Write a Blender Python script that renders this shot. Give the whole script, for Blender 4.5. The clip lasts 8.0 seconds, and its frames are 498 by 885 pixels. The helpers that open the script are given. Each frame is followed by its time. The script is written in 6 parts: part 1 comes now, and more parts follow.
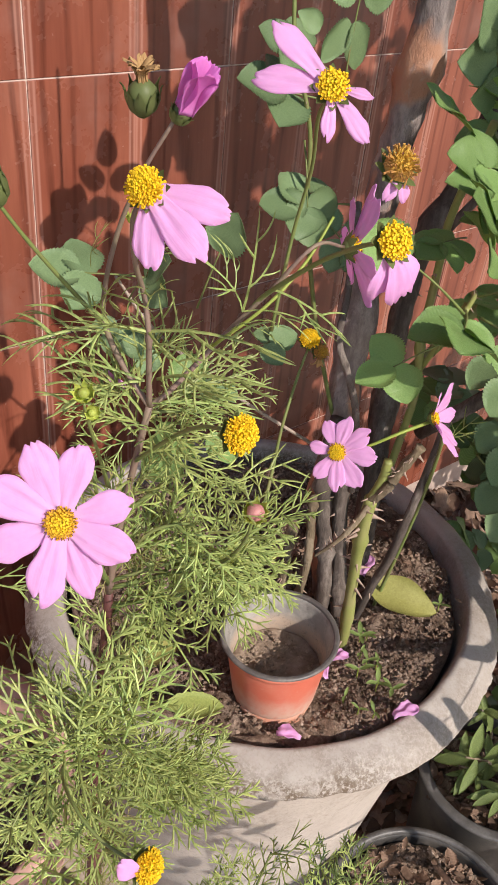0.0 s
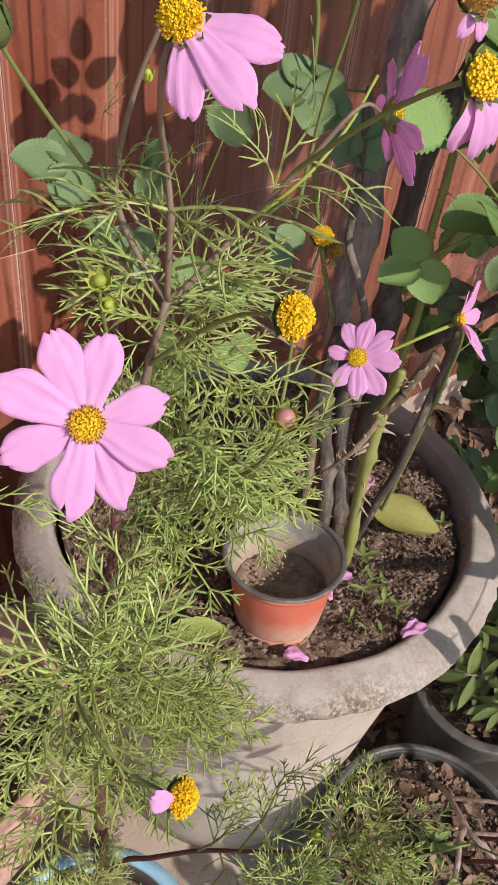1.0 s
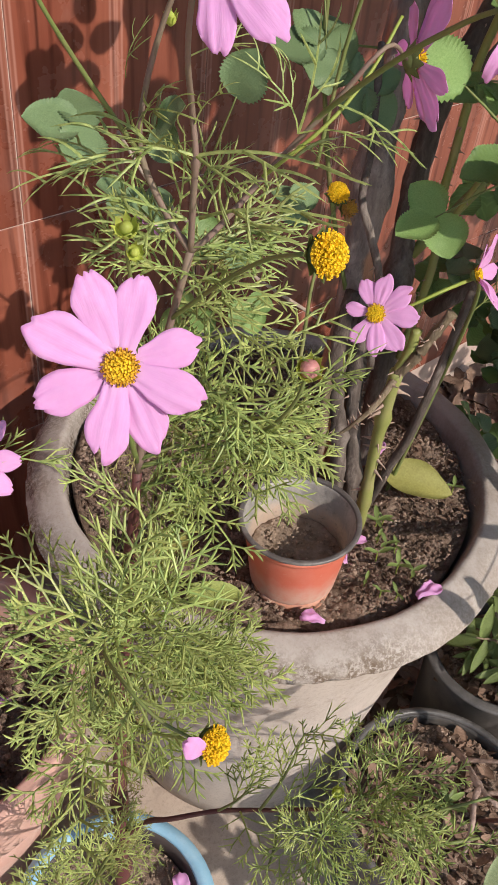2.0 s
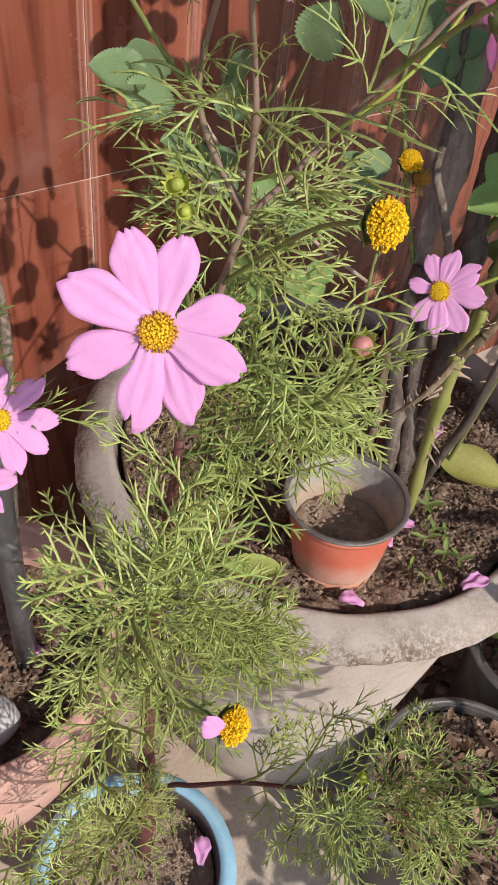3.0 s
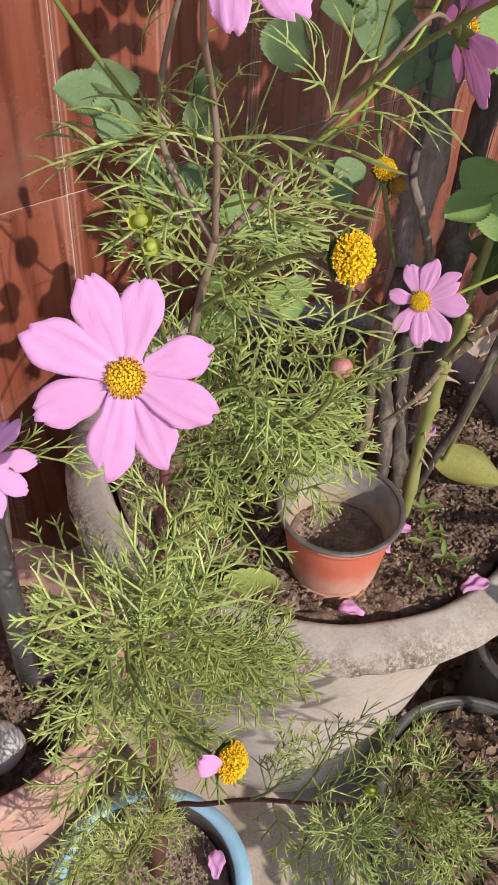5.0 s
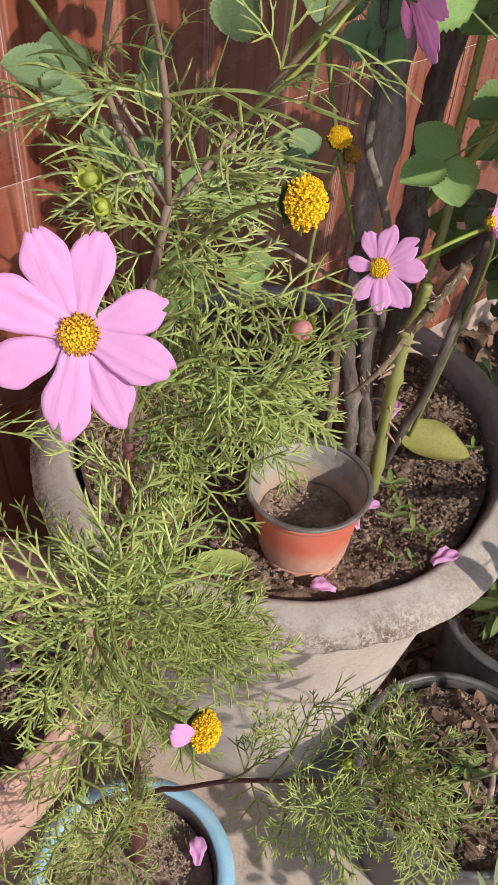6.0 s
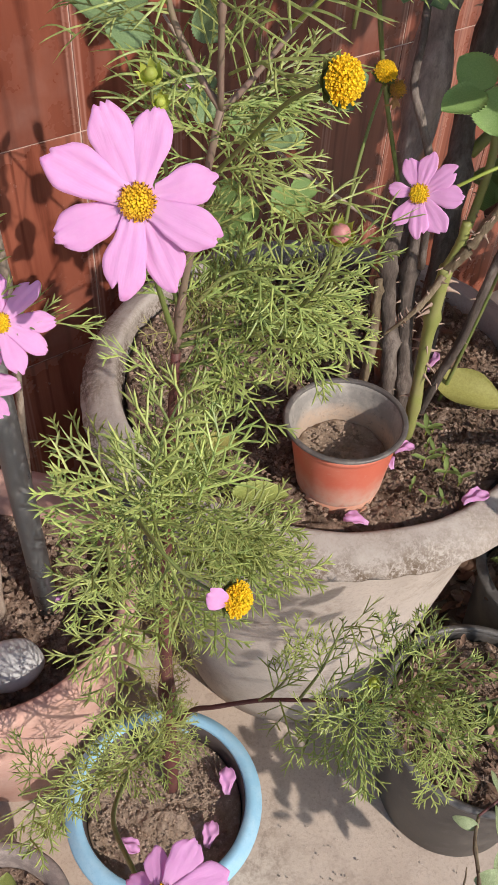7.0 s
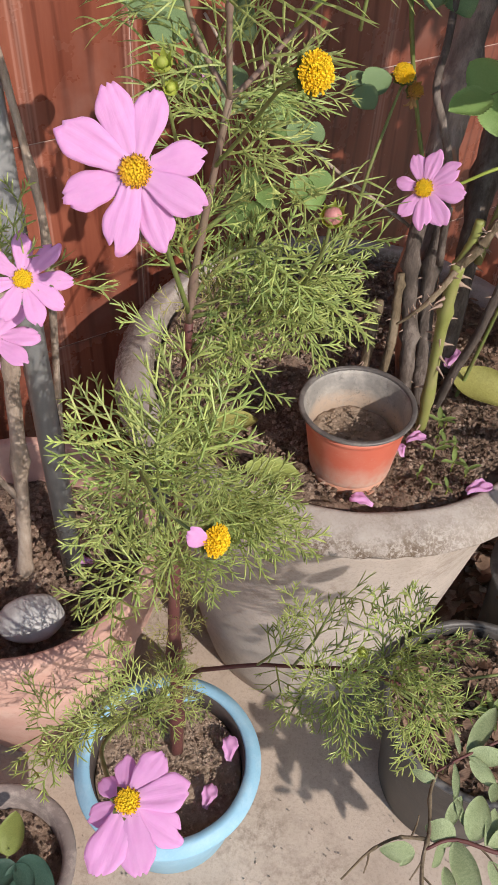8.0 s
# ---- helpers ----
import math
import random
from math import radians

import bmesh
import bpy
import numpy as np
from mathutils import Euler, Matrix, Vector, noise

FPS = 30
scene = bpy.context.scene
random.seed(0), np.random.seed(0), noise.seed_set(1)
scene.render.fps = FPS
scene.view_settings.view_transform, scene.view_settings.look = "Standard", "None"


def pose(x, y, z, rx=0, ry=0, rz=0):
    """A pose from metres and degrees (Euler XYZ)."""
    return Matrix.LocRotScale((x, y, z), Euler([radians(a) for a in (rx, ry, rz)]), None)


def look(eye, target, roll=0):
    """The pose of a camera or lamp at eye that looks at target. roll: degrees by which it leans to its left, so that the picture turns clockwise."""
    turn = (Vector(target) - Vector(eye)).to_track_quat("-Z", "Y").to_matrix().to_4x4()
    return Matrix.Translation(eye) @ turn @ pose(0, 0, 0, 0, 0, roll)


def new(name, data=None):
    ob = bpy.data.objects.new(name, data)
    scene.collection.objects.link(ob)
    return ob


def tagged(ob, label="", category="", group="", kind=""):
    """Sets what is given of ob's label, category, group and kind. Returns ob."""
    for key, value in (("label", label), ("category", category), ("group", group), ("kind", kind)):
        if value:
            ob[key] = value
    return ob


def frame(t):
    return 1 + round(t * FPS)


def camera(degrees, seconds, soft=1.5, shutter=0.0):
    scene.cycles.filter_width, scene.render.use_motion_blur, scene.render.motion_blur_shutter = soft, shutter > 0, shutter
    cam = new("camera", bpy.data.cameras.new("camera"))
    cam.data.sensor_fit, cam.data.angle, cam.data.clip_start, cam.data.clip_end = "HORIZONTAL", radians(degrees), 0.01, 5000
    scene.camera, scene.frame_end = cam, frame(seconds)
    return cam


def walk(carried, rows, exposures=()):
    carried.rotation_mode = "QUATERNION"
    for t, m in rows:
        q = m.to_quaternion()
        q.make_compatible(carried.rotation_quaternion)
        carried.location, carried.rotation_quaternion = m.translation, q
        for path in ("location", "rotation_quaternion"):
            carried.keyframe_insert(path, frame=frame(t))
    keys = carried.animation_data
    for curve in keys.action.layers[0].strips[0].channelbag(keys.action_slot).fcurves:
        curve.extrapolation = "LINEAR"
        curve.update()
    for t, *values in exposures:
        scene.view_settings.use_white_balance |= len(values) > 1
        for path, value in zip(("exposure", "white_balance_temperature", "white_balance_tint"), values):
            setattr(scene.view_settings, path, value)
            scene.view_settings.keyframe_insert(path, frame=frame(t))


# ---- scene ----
cam = camera(34.0, 8.0)
PATH = [
    (0, (0.005, -0.01, 1.422), (0.095, 1.606, 0.246), 6.5),
    (0.3, (-0.029, 0.02, 1.395), (0.118, 1.595, 0.171), 8.9),
    (0.5, (-0.041, 0.024, 1.387), (0.114, 1.572, 0.129), 8.1),
    (1, (-0.03, 0.018, 1.373), (0.159, 1.53, 0.078), 7.8),
    (1.5, (-0.029, 0.013, 1.37), (0.168, 1.518, 0.067), 7.1),
    (2, (-0.044, 0.007, 1.359), (0.147, 1.487, 0.028), 7.1),
    (2.2, (-0.043, 0.008, 1.352), (0.131, 1.477, 0.006), 7.3),
    (3.3, (-0.019, 0.032, 1.349), (0.001, 1.452, -0.06), 7.1),
    (3.5, (-0.007, 0.038, 1.348), (0.011, 1.458, -0.061), 6.4),
    (4, (-0.006, 0.045, 1.347), (0.037, 1.459, -0.067), 5.6),
    (4.5, (-0.016, 0.042, 1.348), (0.031, 1.461, -0.061), 5.2),
    (5, (-0.025, 0.043, 1.358), (0.03, 1.462, -0.05), 4.7),
    (5.2, (-0.018, 0.045, 1.36), (0.07, 1.461, -0.049), 5.0),
    (6.3, (-0.023, 0.021, 1.339), (0.109, 1.43, -0.073), 4.9),
    (6.5, (-0.03, 0.008, 1.339), (0.093, 1.414, -0.078), 5.5),
    (7, (-0.017, -0.031, 1.33), (0.009, 1.358, -0.109), 3.8),
    (7.5, (0.014, -0.061, 1.337), (-0.057, 1.32, -0.107), 2.7),
    (8, (0.029, -0.084, 1.348), (-0.077, 1.3, -0.091), 3.9),
]
walk(cam, [(t, look(eye, target, roll)) for t, eye, target, roll in PATH], [(0, 0.30), (0.6, 0.15), (1.5, 0.11), (6.5, 0.10), (8, 0.06)])

# ---- light ----
SUN_AZ = Vector((0.68, -0.73))          # towards the sun, seen from above
SUN_EL = radians(36)
world = bpy.data.worlds.new("world")
scene.world = world
world.use_nodes = True
wn = world.node_tree
sky = wn.nodes.new("ShaderNodeTexSky")
sky.sky_type, sky.sun_disc = "NISHITA", False
sky.sun_elevation, sky.sun_rotation = SUN_EL, math.atan2(SUN_AZ.x, SUN_AZ.y)
wn.links.new(sky.outputs[0], wn.nodes["Background"].inputs[0])
wn.nodes["Background"].inputs[1].default_value = 0.145
sun_data = bpy.data.lights.new("sun", "SUN")
sun_data.energy, sun_data.angle, sun_data.color = 4.2, radians(0.55), (1.0, 0.91, 0.83)
sun = new("sun", sun_data)
to_sun = Vector((SUN_AZ.x * math.cos(SUN_EL), SUN_AZ.y * math.cos(SUN_EL), math.sin(SUN_EL)))
sun.matrix_basis = look(to_sun * 6, (0, 0, 0))


# ---- materials ----
class Mat:
    """A node material with short calls for the nodes that are used here."""

    def __init__(self, name):
        self.m = bpy.data.materials.new(name)
        self.m.use_nodes = True
        self.t = self.m.node_tree
        self.b = self.t.nodes["Principled BSDF"]
        self.out = self.t.nodes["Material Output"]

    def node(self, kind, **inputs):
        n = self.t.nodes.new(kind)
        for k, v in inputs.items():
            self.put(n.inputs[k.replace("_", " ")], v)
        return n

    def put(self, socket, v):
        if isinstance(v, bpy.types.NodeSocket):
            self.t.links.new(v, socket)
        else:
            socket.default_value = v

    def coord(self, scale=(1, 1, 1), kind="Object"):
        c = self.node("ShaderNodeTexCoord")
        m = self.node("ShaderNodeMapping", Vector=c.outputs[kind])
        m.inputs["Scale"].default_value = scale
        return m.outputs[0]

    def noise(self, scale, detail=4.0, rough=0.6, vector=None):
        return self.node("ShaderNodeTexNoise", Scale=scale, Detail=detail, Roughness=rough, Vector=vector or self.coord()).outputs[0]

    def ramp(self, fac, stops):
        r = self.node("ShaderNodeValToRGB", Fac=fac)
        e = r.color_ramp.elements
        while len(e) < len(stops):
            e.new(0.5)
        for el, (p, c) in zip(e, stops):
            el.position, el.color = p, (*c, 1) if len(c) == 3 else c
        return r.outputs[0]

    def grey(self, fac, a, b, lo=0.0, hi=1.0):
        return self.node("ShaderNodeMapRange", Value=fac, From_Min=a, From_Max=b, To_Min=lo, To_Max=hi).outputs[0]

    def mix(self, fac, a, b, how="MIX"):
        n = self.t.nodes.new("ShaderNodeMix")
        n.data_type, n.blend_type = "RGBA", how
        for s, v in ((n.inputs[0], fac), (n.inputs[6], a), (n.inputs[7], b)):
            self.put(s, (*v, 1) if isinstance(v, tuple) and len(v) == 3 else v)
        return n.outputs[2]

    def math(self, op, a, b=0.0):
        n = self.t.nodes.new("ShaderNodeMath")
        n.operation = op
        self.put(n.inputs[0], a)
        self.put(n.inputs[1], b)
        return n.outputs[0]

    def bump(self, height, strength, distance):
        self.put(self.b.inputs["Normal"], self.node("ShaderNodeBump", Height=height, Strength=strength, Distance=distance).outputs[0])

    def random(self):
        return self.node("ShaderNodeObjectInfo").outputs["Random"]

    def island(self):
        return self.node("ShaderNodeNewGeometry").outputs["Random Per Island"]

    def vary(self, colour, amount, by=None):
        """Lighter or darker, piece by piece."""
        f = self.grey(by or self.random(), 0, 1, 1 - amount, 1 + amount)
        h = self.node("ShaderNodeHueSaturation", Value=f, Color=colour)
        return h.outputs[0]

    def done(self, colour, rough=0.7, spec=0.4, metal=0.0):
        for k, v in (("Base Color", colour), ("Roughness", rough), ("Specular IOR Level", spec), ("Metallic", metal)):
            self.put(self.b.inputs[k], (*v, 1) if isinstance(v, tuple) and len(v) == 3 else v)
        return self.m

    def thin(self, colour, rough, share, glow):
        """A leaf or petal that lets light through."""
        self.done(colour, rough, 0.3)
        tr = self.node("ShaderNodeBsdfTranslucent", Color=glow)
        m = self.node("ShaderNodeMixShader", Fac=share)
        self.t.links.new(self.b.outputs[0], m.inputs[1])
        self.t.links.new(tr.outputs[0], m.inputs[2])
        self.t.links.new(m.outputs[0], self.out.inputs[0])
        return self.m


def mat_tile():
    m = Mat("wood_look_tile")
    v = m.coord((1, 1, 0.07))
    fine = m.noise(120, 6, 0.65, v)
    wide = m.noise(11, 3, 0.5, m.coord((1, 1, 0.16)))
    c = m.ramp(wide, [(0.3, (0.125, 0.034, 0.021)), (0.5, (0.205, 0.062, 0.037)), (0.72, (0.275, 0.092, 0.056))])
    c = m.mix(m.grey(fine, 0.40, 0.75, 0, 0.34), c, (0.11, 0.027, 0.016))
    # long arched figure of the printed wood grain
    figure = m.node("ShaderNodeTexWave", Scale=9.0, Distortion=11.0, Detail=2.5, Vector=m.coord((1, 1, 0.11)))
    figure.inputs["Detail Scale"].default_value = 0.8
    c = m.mix(m.math("MULTIPLY", m.grey(figure.outputs[1], 0.80, 1.0, 0, 0.75), m.grey(fine, 0.3, 0.6, 0.4, 1.0)), c, (0.085, 0.022, 0.013))
    # pale printed lines along the edges and the middle of each tile
    x = m.node("ShaderNodeSeparateXYZ", Vector=m.coord()).outputs[0]
    d = m.math("ABSOLUTE", m.math("SUBTRACT", m.math("PINGPONG", x, 0.0775), 0.0))
    line = m.math("SINE", m.math("MULTIPLY", d, 900.0))
    band = m.math("MULTIPLY", m.grey(d, 0.0120, 0.0100), m.grey(line, -0.6, 0.9, 0.25, 1.0))
    c = m.mix(m.math("MULTIPLY", band, 0.36), c, (0.50, 0.27, 0.21))
    dust = m.noise(7, 5, 0.7)
    c = m.mix(m.grey(dust, 0.5, 0.8, 0.0, 0.20), c, (0.40, 0.27, 0.23))
    m.bump(m.noise(5, 2, 0.5), 0.06, 0.02)
    return m.done(m.vary(c, 0.06), m.grey(dust, 0.35, 0.75, 0.16, 0.42), 0.5)


def mat_concrete(name, a, b, stain, scale=1.0, rough=0.9, dirty=0.45, relief=0.55):
    m = Mat(name)
    big = m.noise(6 * scale, 6, 0.65)
    c = m.ramp(big, [(0.3, a), (0.7, b)])
    patch = m.grey(m.noise(4.5 * scale, 3, 0.55), 0.44, 0.60)
    c = m.mix(m.math("MULTIPLY", patch, m.grey(m.noise(40 * scale, 7, 0.8), 0.47, 0.60, 0, dirty * 1.7)), c, stain)
    c = m.mix(m.grey(m.noise(17 * scale, 6, 0.75), 0.52, 0.68, 0, dirty), c, tuple(0.5 * (p + q) for p, q in zip(stain, a)))
    grit = m.noise(240 * scale, 4, 0.7)
    c = m.mix(m.grey(grit, 0.5, 0.68, 0, 0.35), c, tuple(0.55 * k for k in a))
    m.bump(m.math("ADD", m.math("MULTIPLY", grit, 0.35), m.noise(34 * scale, 6, 0.7)), relief, 0.006)
    return m.done(c, rough, 0.25)


def mat_weathered():
    """Old cast concrete: soft grey mottling with granular brown grime and pale lichen."""
    m = Mat("weathered_concrete")
    c = m.ramp(m.noise(9, 5, 0.6), [(0.32, (0.345, 0.303, 0.268)), (0.68, (0.445, 0.402, 0.366))])
    grain = m.noise(210, 5, 0.8)
    grime = m.math("MULTIPLY", m.grey(m.noise(11, 6, 0.72), 0.44, 0.58), m.grey(grain, 0.38, 0.56, 0.2, 1.0))
    c = m.mix(m.math("MULTIPLY", grime, 0.5), c, (0.21, 0.165, 0.125))
    # crusty brown band along the drip edge
    z = m.node("ShaderNodeSeparateXYZ", Vector=m.coord()).outputs[2]
    edge = m.math("ADD", z, m.math("MULTIPLY", m.noise(26, 5, 0.7), 0.030))
    crust = m.math("MULTIPLY", m.grey(edge, 0.664, 0.646), m.math("MULTIPLY", m.grey(grain, 0.42, 0.54), m.grey(m.noise(14, 5, 0.7), 0.37, 0.50)))
    x = m.node("ShaderNodeSeparateXYZ", Vector=m.coord()).outputs[0]
    runoff = m.grey(m.math("ADD", x, m.math("MULTIPLY", m.noise(7, 3, 0.5), 0.08)), 0.215, 0.13, 0.12, 0.95)
    c = m.mix(m.math("MULTIPLY", crust, runoff), c, (0.125, 0.088, 0.060))
    lichen = m.math("MULTIPLY", m.grey(m.noise(24, 4, 0.7), 0.56, 0.66), m.grey(m.noise(330, 3, 0.7), 0.45, 0.6))
    c = m.mix(m.math("MULTIPLY", lichen, 0.3), c, (0.56, 0.51, 0.44))
    c = m.mix(m.grey(m.noise(420, 3, 0.7), 0.55, 0.75, 0, 0.3), c, (0.22, 0.18, 0.145))
    m.bump(m.math("ADD", m.math("MULTIPLY", grain, 0.4), m.noise(48, 6, 0.7)), 0.4, 0.004)
    return m.done(c, 0.9, 0.25)


def mat_soil():
    m = Mat("soil")
    c = m.ramp(m.noise(38, 6, 0.7), [(0.34, (0.14, 0.092, 0.066)), (0.52, (0.345, 0.245, 0.182)), (0.70, (0.55, 0.425, 0.335))])
    c = m.mix(m.grey(m.noise(240, 4, 0.7), 0.5, 0.75, 0, 0.5), c, (0.05, 0.032, 0.022))
    m.bump(m.noise(170, 6, 0.75), 0.9, 0.008)
    return m.done(m.vary(c, 0.35, m.island()), 0.95, 0.1)


def mat_dry_soil():
    m = Mat("dry_soil")
    c = m.ramp(m.noise(60, 6, 0.7), [(0.3, (0.24, 0.17, 0.12)), (0.55, (0.40, 0.305, 0.23)), (0.75, (0.53, 0.42, 0.33))])
    m.bump(m.noise(200, 6, 0.75), 0.8, 0.005)
    return m.done(m.vary(c, 0.25, m.island()), 0.95, 0.1)


def mat_plain(name, colour, rough, worn=None, amount=0.5, spec=0.4, scale=18.0, vary=0.0, bump=0.1):
    """Painted, moulded or fired things: one colour with worn or dusty patches."""
    m = Mat(name)
    n = m.noise(scale, 6, 0.7)
    c = m.mix(m.grey(n, 0.45, 0.72, 0, amount), colour, worn or tuple(0.6 * k for k in colour))
    c = m.mix(m.grey(m.noise(scale * 9, 4, 0.7), 0.55, 0.8, 0, amount * 0.6), c, tuple(0.55 * k for k in colour))
    if vary:
        c = m.vary(c, vary)
    m.bump(m.noise(scale * 6, 5, 0.7), bump * 2, 0.002)
    return m.done(c, m.grey(n, 0.3, 0.7, rough - 0.1, min(1.0, rough + 0.12)), spec)


def mat_leaf(name, dark, light, glow, share=0.3, rough=0.5, veins=0.0, hue=0.0):
    m = Mat(name)
    c = m.mix(m.grey(m.noise(30, 4, 0.6), 0.3, 0.7), dark, light)
    if veins:
        w = m.node("ShaderNodeTexWave", Scale=170.0, Distortion=1.2, Detail=1.0, Vector=m.coord((0.35, 1, 1)))
        w.bands_direction = "Y"
        c = m.mix(m.grey(w.outputs[1], 0.65, 1.0, 0, veins), c, tuple(min(1, 1.7 * k) for k in light))
        m.bump(w.outputs[1], 0.25, 0.001)
    if hue:
        # some leaves a deeper, cooler green, some yellowing
        c = m.mix(m.math("MULTIPLY", m.grey(m.random(), 0.45, 1.0), hue), c, tuple(k * q for k, q in zip(light, (0.42, 0.62, 0.55))))
        c = m.mix(m.math("MULTIPLY", m.grey(m.island(), 0.7, 1.0), 0.5 * hue), c, tuple(k * q for k, q in zip(light, (1.06, 0.96, 0.85))))
    return m.thin(m.vary(m.vary(c, 0.22), 0.3, m.island()), rough, share, glow)


def mat_petal(name="cosmos_petal", tint=(1, 1, 1)):
    m = Mat(name)
    rays = m.noise(24, 3, 0.6, m.coord((1, 0.07, 1)))
    c = m.mix(m.grey(rays, 0.35, 0.7, 0, 0.55), (0.765, 0.425, 0.70), (0.69, 0.335, 0.63))
    c = m.mix(m.grey(m.noise(9, 4, 0.65), 0.4, 0.65, 0, 0.5), c, (0.80, 0.50, 0.755))
    y = m.node("ShaderNodeSeparateXYZ", Vector=m.coord()).outputs[1]
    c = m.mix(m.grey(y, 0.30, 0.0, 0, 0.35), c, (0.86, 0.64, 0.82))
    c = m.mix(m.math("MULTIPLY", m.grey(y, 0.80, 1.0, 0, 1.0), m.grey(m.noise(14, 3, 0.6), 0.5, 0.65, 0, 0.5)), c, (0.66, 0.24, 0.55))
    m.bump(rays, 0.12, 0.006)
    c = m.mix(1.0, c, tint, "MULTIPLY")
    return m.thin(m.vary(c, 0.06), 0.6, 0.42, (0.92 * tint[0], 0.50 * tint[1], 0.86 * tint[2], 1))


def mat_floret(name, heart, edge):
    """Tight florets, each of its own shade, deeper towards the edge of the head."""
    m = Mat(name)
    r = m.node("ShaderNodeVectorMath", Vector=m.coord((1, 1, 0)))
    r.operation = "LENGTH"
    c = m.mix(m.grey(r.outputs["Value"], 0.45, 0.95), heart, edge)
    m.bump(m.noise(14, 3, 0.6), 0.3, 0.02)
    return m.thin(m.vary(c, 0.16, m.island()), 0.6, 0.12, (0.9, 0.6, 0.03, 1))


def mat_limed():
    """Orange plastic with chalky lime scale that creeps up from the foot."""
    m = Mat("orange_plastic")
    n = m.noise(20, 6, 0.7)
    c = m.mix(m.grey(n, 0.45, 0.72, 0, 0.6), (0.54, 0.135, 0.085), (0.57, 0.22, 0.15))
    z = m.node("ShaderNodeSeparateXYZ", Vector=m.coord()).outputs[2]
    edge = m.math("ADD", z, m.math("MULTIPLY", m.noise(34, 5, 0.65), -0.045))
    chalk = m.math("MULTIPLY", m.grey(edge, 0.044, 0.000), m.grey(m.noise(130, 4, 0.7), 0.3, 0.55, 0.45, 0.9))
    c = m.mix(chalk, c, (0.55, 0.38, 0.30))
    c = m.mix(m.grey(m.noise(180, 4, 0.7), 0.6, 0.75, 0, 0.35), c, (0.55, 0.36, 0.28))
    m.bump(m.noise(120, 5, 0.7), 0.12, 0.001)
    return m.done(c, m.grey(n, 0.3, 0.7, 0.38, 0.6), 0.4)


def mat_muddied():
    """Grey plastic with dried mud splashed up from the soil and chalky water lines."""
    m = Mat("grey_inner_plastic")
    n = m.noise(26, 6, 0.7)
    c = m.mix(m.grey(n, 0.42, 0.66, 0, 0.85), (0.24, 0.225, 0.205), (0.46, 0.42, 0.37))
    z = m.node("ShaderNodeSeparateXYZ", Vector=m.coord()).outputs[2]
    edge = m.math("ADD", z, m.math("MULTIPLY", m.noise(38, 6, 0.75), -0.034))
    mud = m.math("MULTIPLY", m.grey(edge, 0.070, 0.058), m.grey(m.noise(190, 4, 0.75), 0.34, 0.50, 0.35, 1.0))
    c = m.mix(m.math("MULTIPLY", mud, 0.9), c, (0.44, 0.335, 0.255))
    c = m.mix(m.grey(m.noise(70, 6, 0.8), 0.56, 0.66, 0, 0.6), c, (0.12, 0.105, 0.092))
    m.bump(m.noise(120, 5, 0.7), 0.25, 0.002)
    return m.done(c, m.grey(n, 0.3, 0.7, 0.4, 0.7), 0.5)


def mat_bark(name, dark, mid, light, bare=None):
    m = Mat(name)
    v = m.coord((1, 1, 0.25))
    c = m.ramp(m.noise(45, 6, 0.7, v), [(0.28, dark), (0.5, mid), (0.72, light)])
    c = m.mix(m.grey(m.noise(300, 3, 0.7), 0.55, 0.8, 0, 0.4), c, dark)
    if bare:
        c = m.mix(m.grey(m.noise(11, 3, 0.5, m.coord((1, 1, 0.6))), 0.54, 0.58, 0, 0.85), c, bare)
    flake = m.noise(26, 5, 0.7, m.coord((1, 1, 0.45)))
    c = m.mix(m.grey(flake, 0.54, 0.60, 0, 0.55), c, tuple(0.45 * k for k in mid))
    c = m.mix(m.grey(flake, 0.42, 0.36, 0, 0.4), c, light)
    m.bump(m.math("ADD", m.noise(90, 6, 0.75, v), m.math("MULTIPLY", flake, 1.5)), 0.8, 0.004)
    return m.done(c, 0.85, 0.2)


TILE = mat_tile()
GROUT = mat_plain("tile_grout", (0.55, 0.42, 0.36), 0.9)
PLASTER = mat_concrete("wall_render", (0.40, 0.35, 0.30), (0.5, 0.45, 0.4), (0.3, 0.26, 0.22))
PAVING = mat_concrete("dusty_paving", (0.42, 0.34, 0.275), (0.54, 0.45, 0.375), (0.27, 0.21, 0.165), 0.8, 0.9, 0.6, 0.3)
CONCRETE = mat_concrete("cast_concrete", (0.39, 0.338, 0.295), (0.52, 0.455, 0.405), (0.29, 0.24, 0.20), relief=0.22)
RIM_CONCRETE = mat_weathered()
SOIL = mat_soil()
DRY_SOIL = mat_dry_soil()
BLUE = mat_plain("blue_glaze", (0.24, 0.44, 0.58), 0.5, (0.40, 0.56, 0.65), 0.6, 0.4, 30)
BLUE_INSIDE = mat_plain("dark_inner_lining", (0.075, 0.06, 0.055), 0.6)
ORANGE = mat_limed()
CHALKY = mat_plain("chalky_foot", (0.50, 0.23, 0.15), 0.7, (0.58, 0.40, 0.31), 0.8, 0.3, 40)
POT_RIM = mat_plain("dark_pot_rim", (0.10, 0.09, 0.085), 0.45, (0.26, 0.235, 0.21), 0.9, 0.5, 30)
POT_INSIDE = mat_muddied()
BLACK_PLASTIC = mat_plain("black_plastic", (0.045, 0.042, 0.040), 0.5, (0.17, 0.15, 0.13), 0.75, 0.5, 16)
DUSTY_RIM = mat_plain("dusty_plastic_rim", (0.075, 0.070, 0.067), 0.45, (0.19, 0.18, 0.17), 0.8, 0.5, 30)
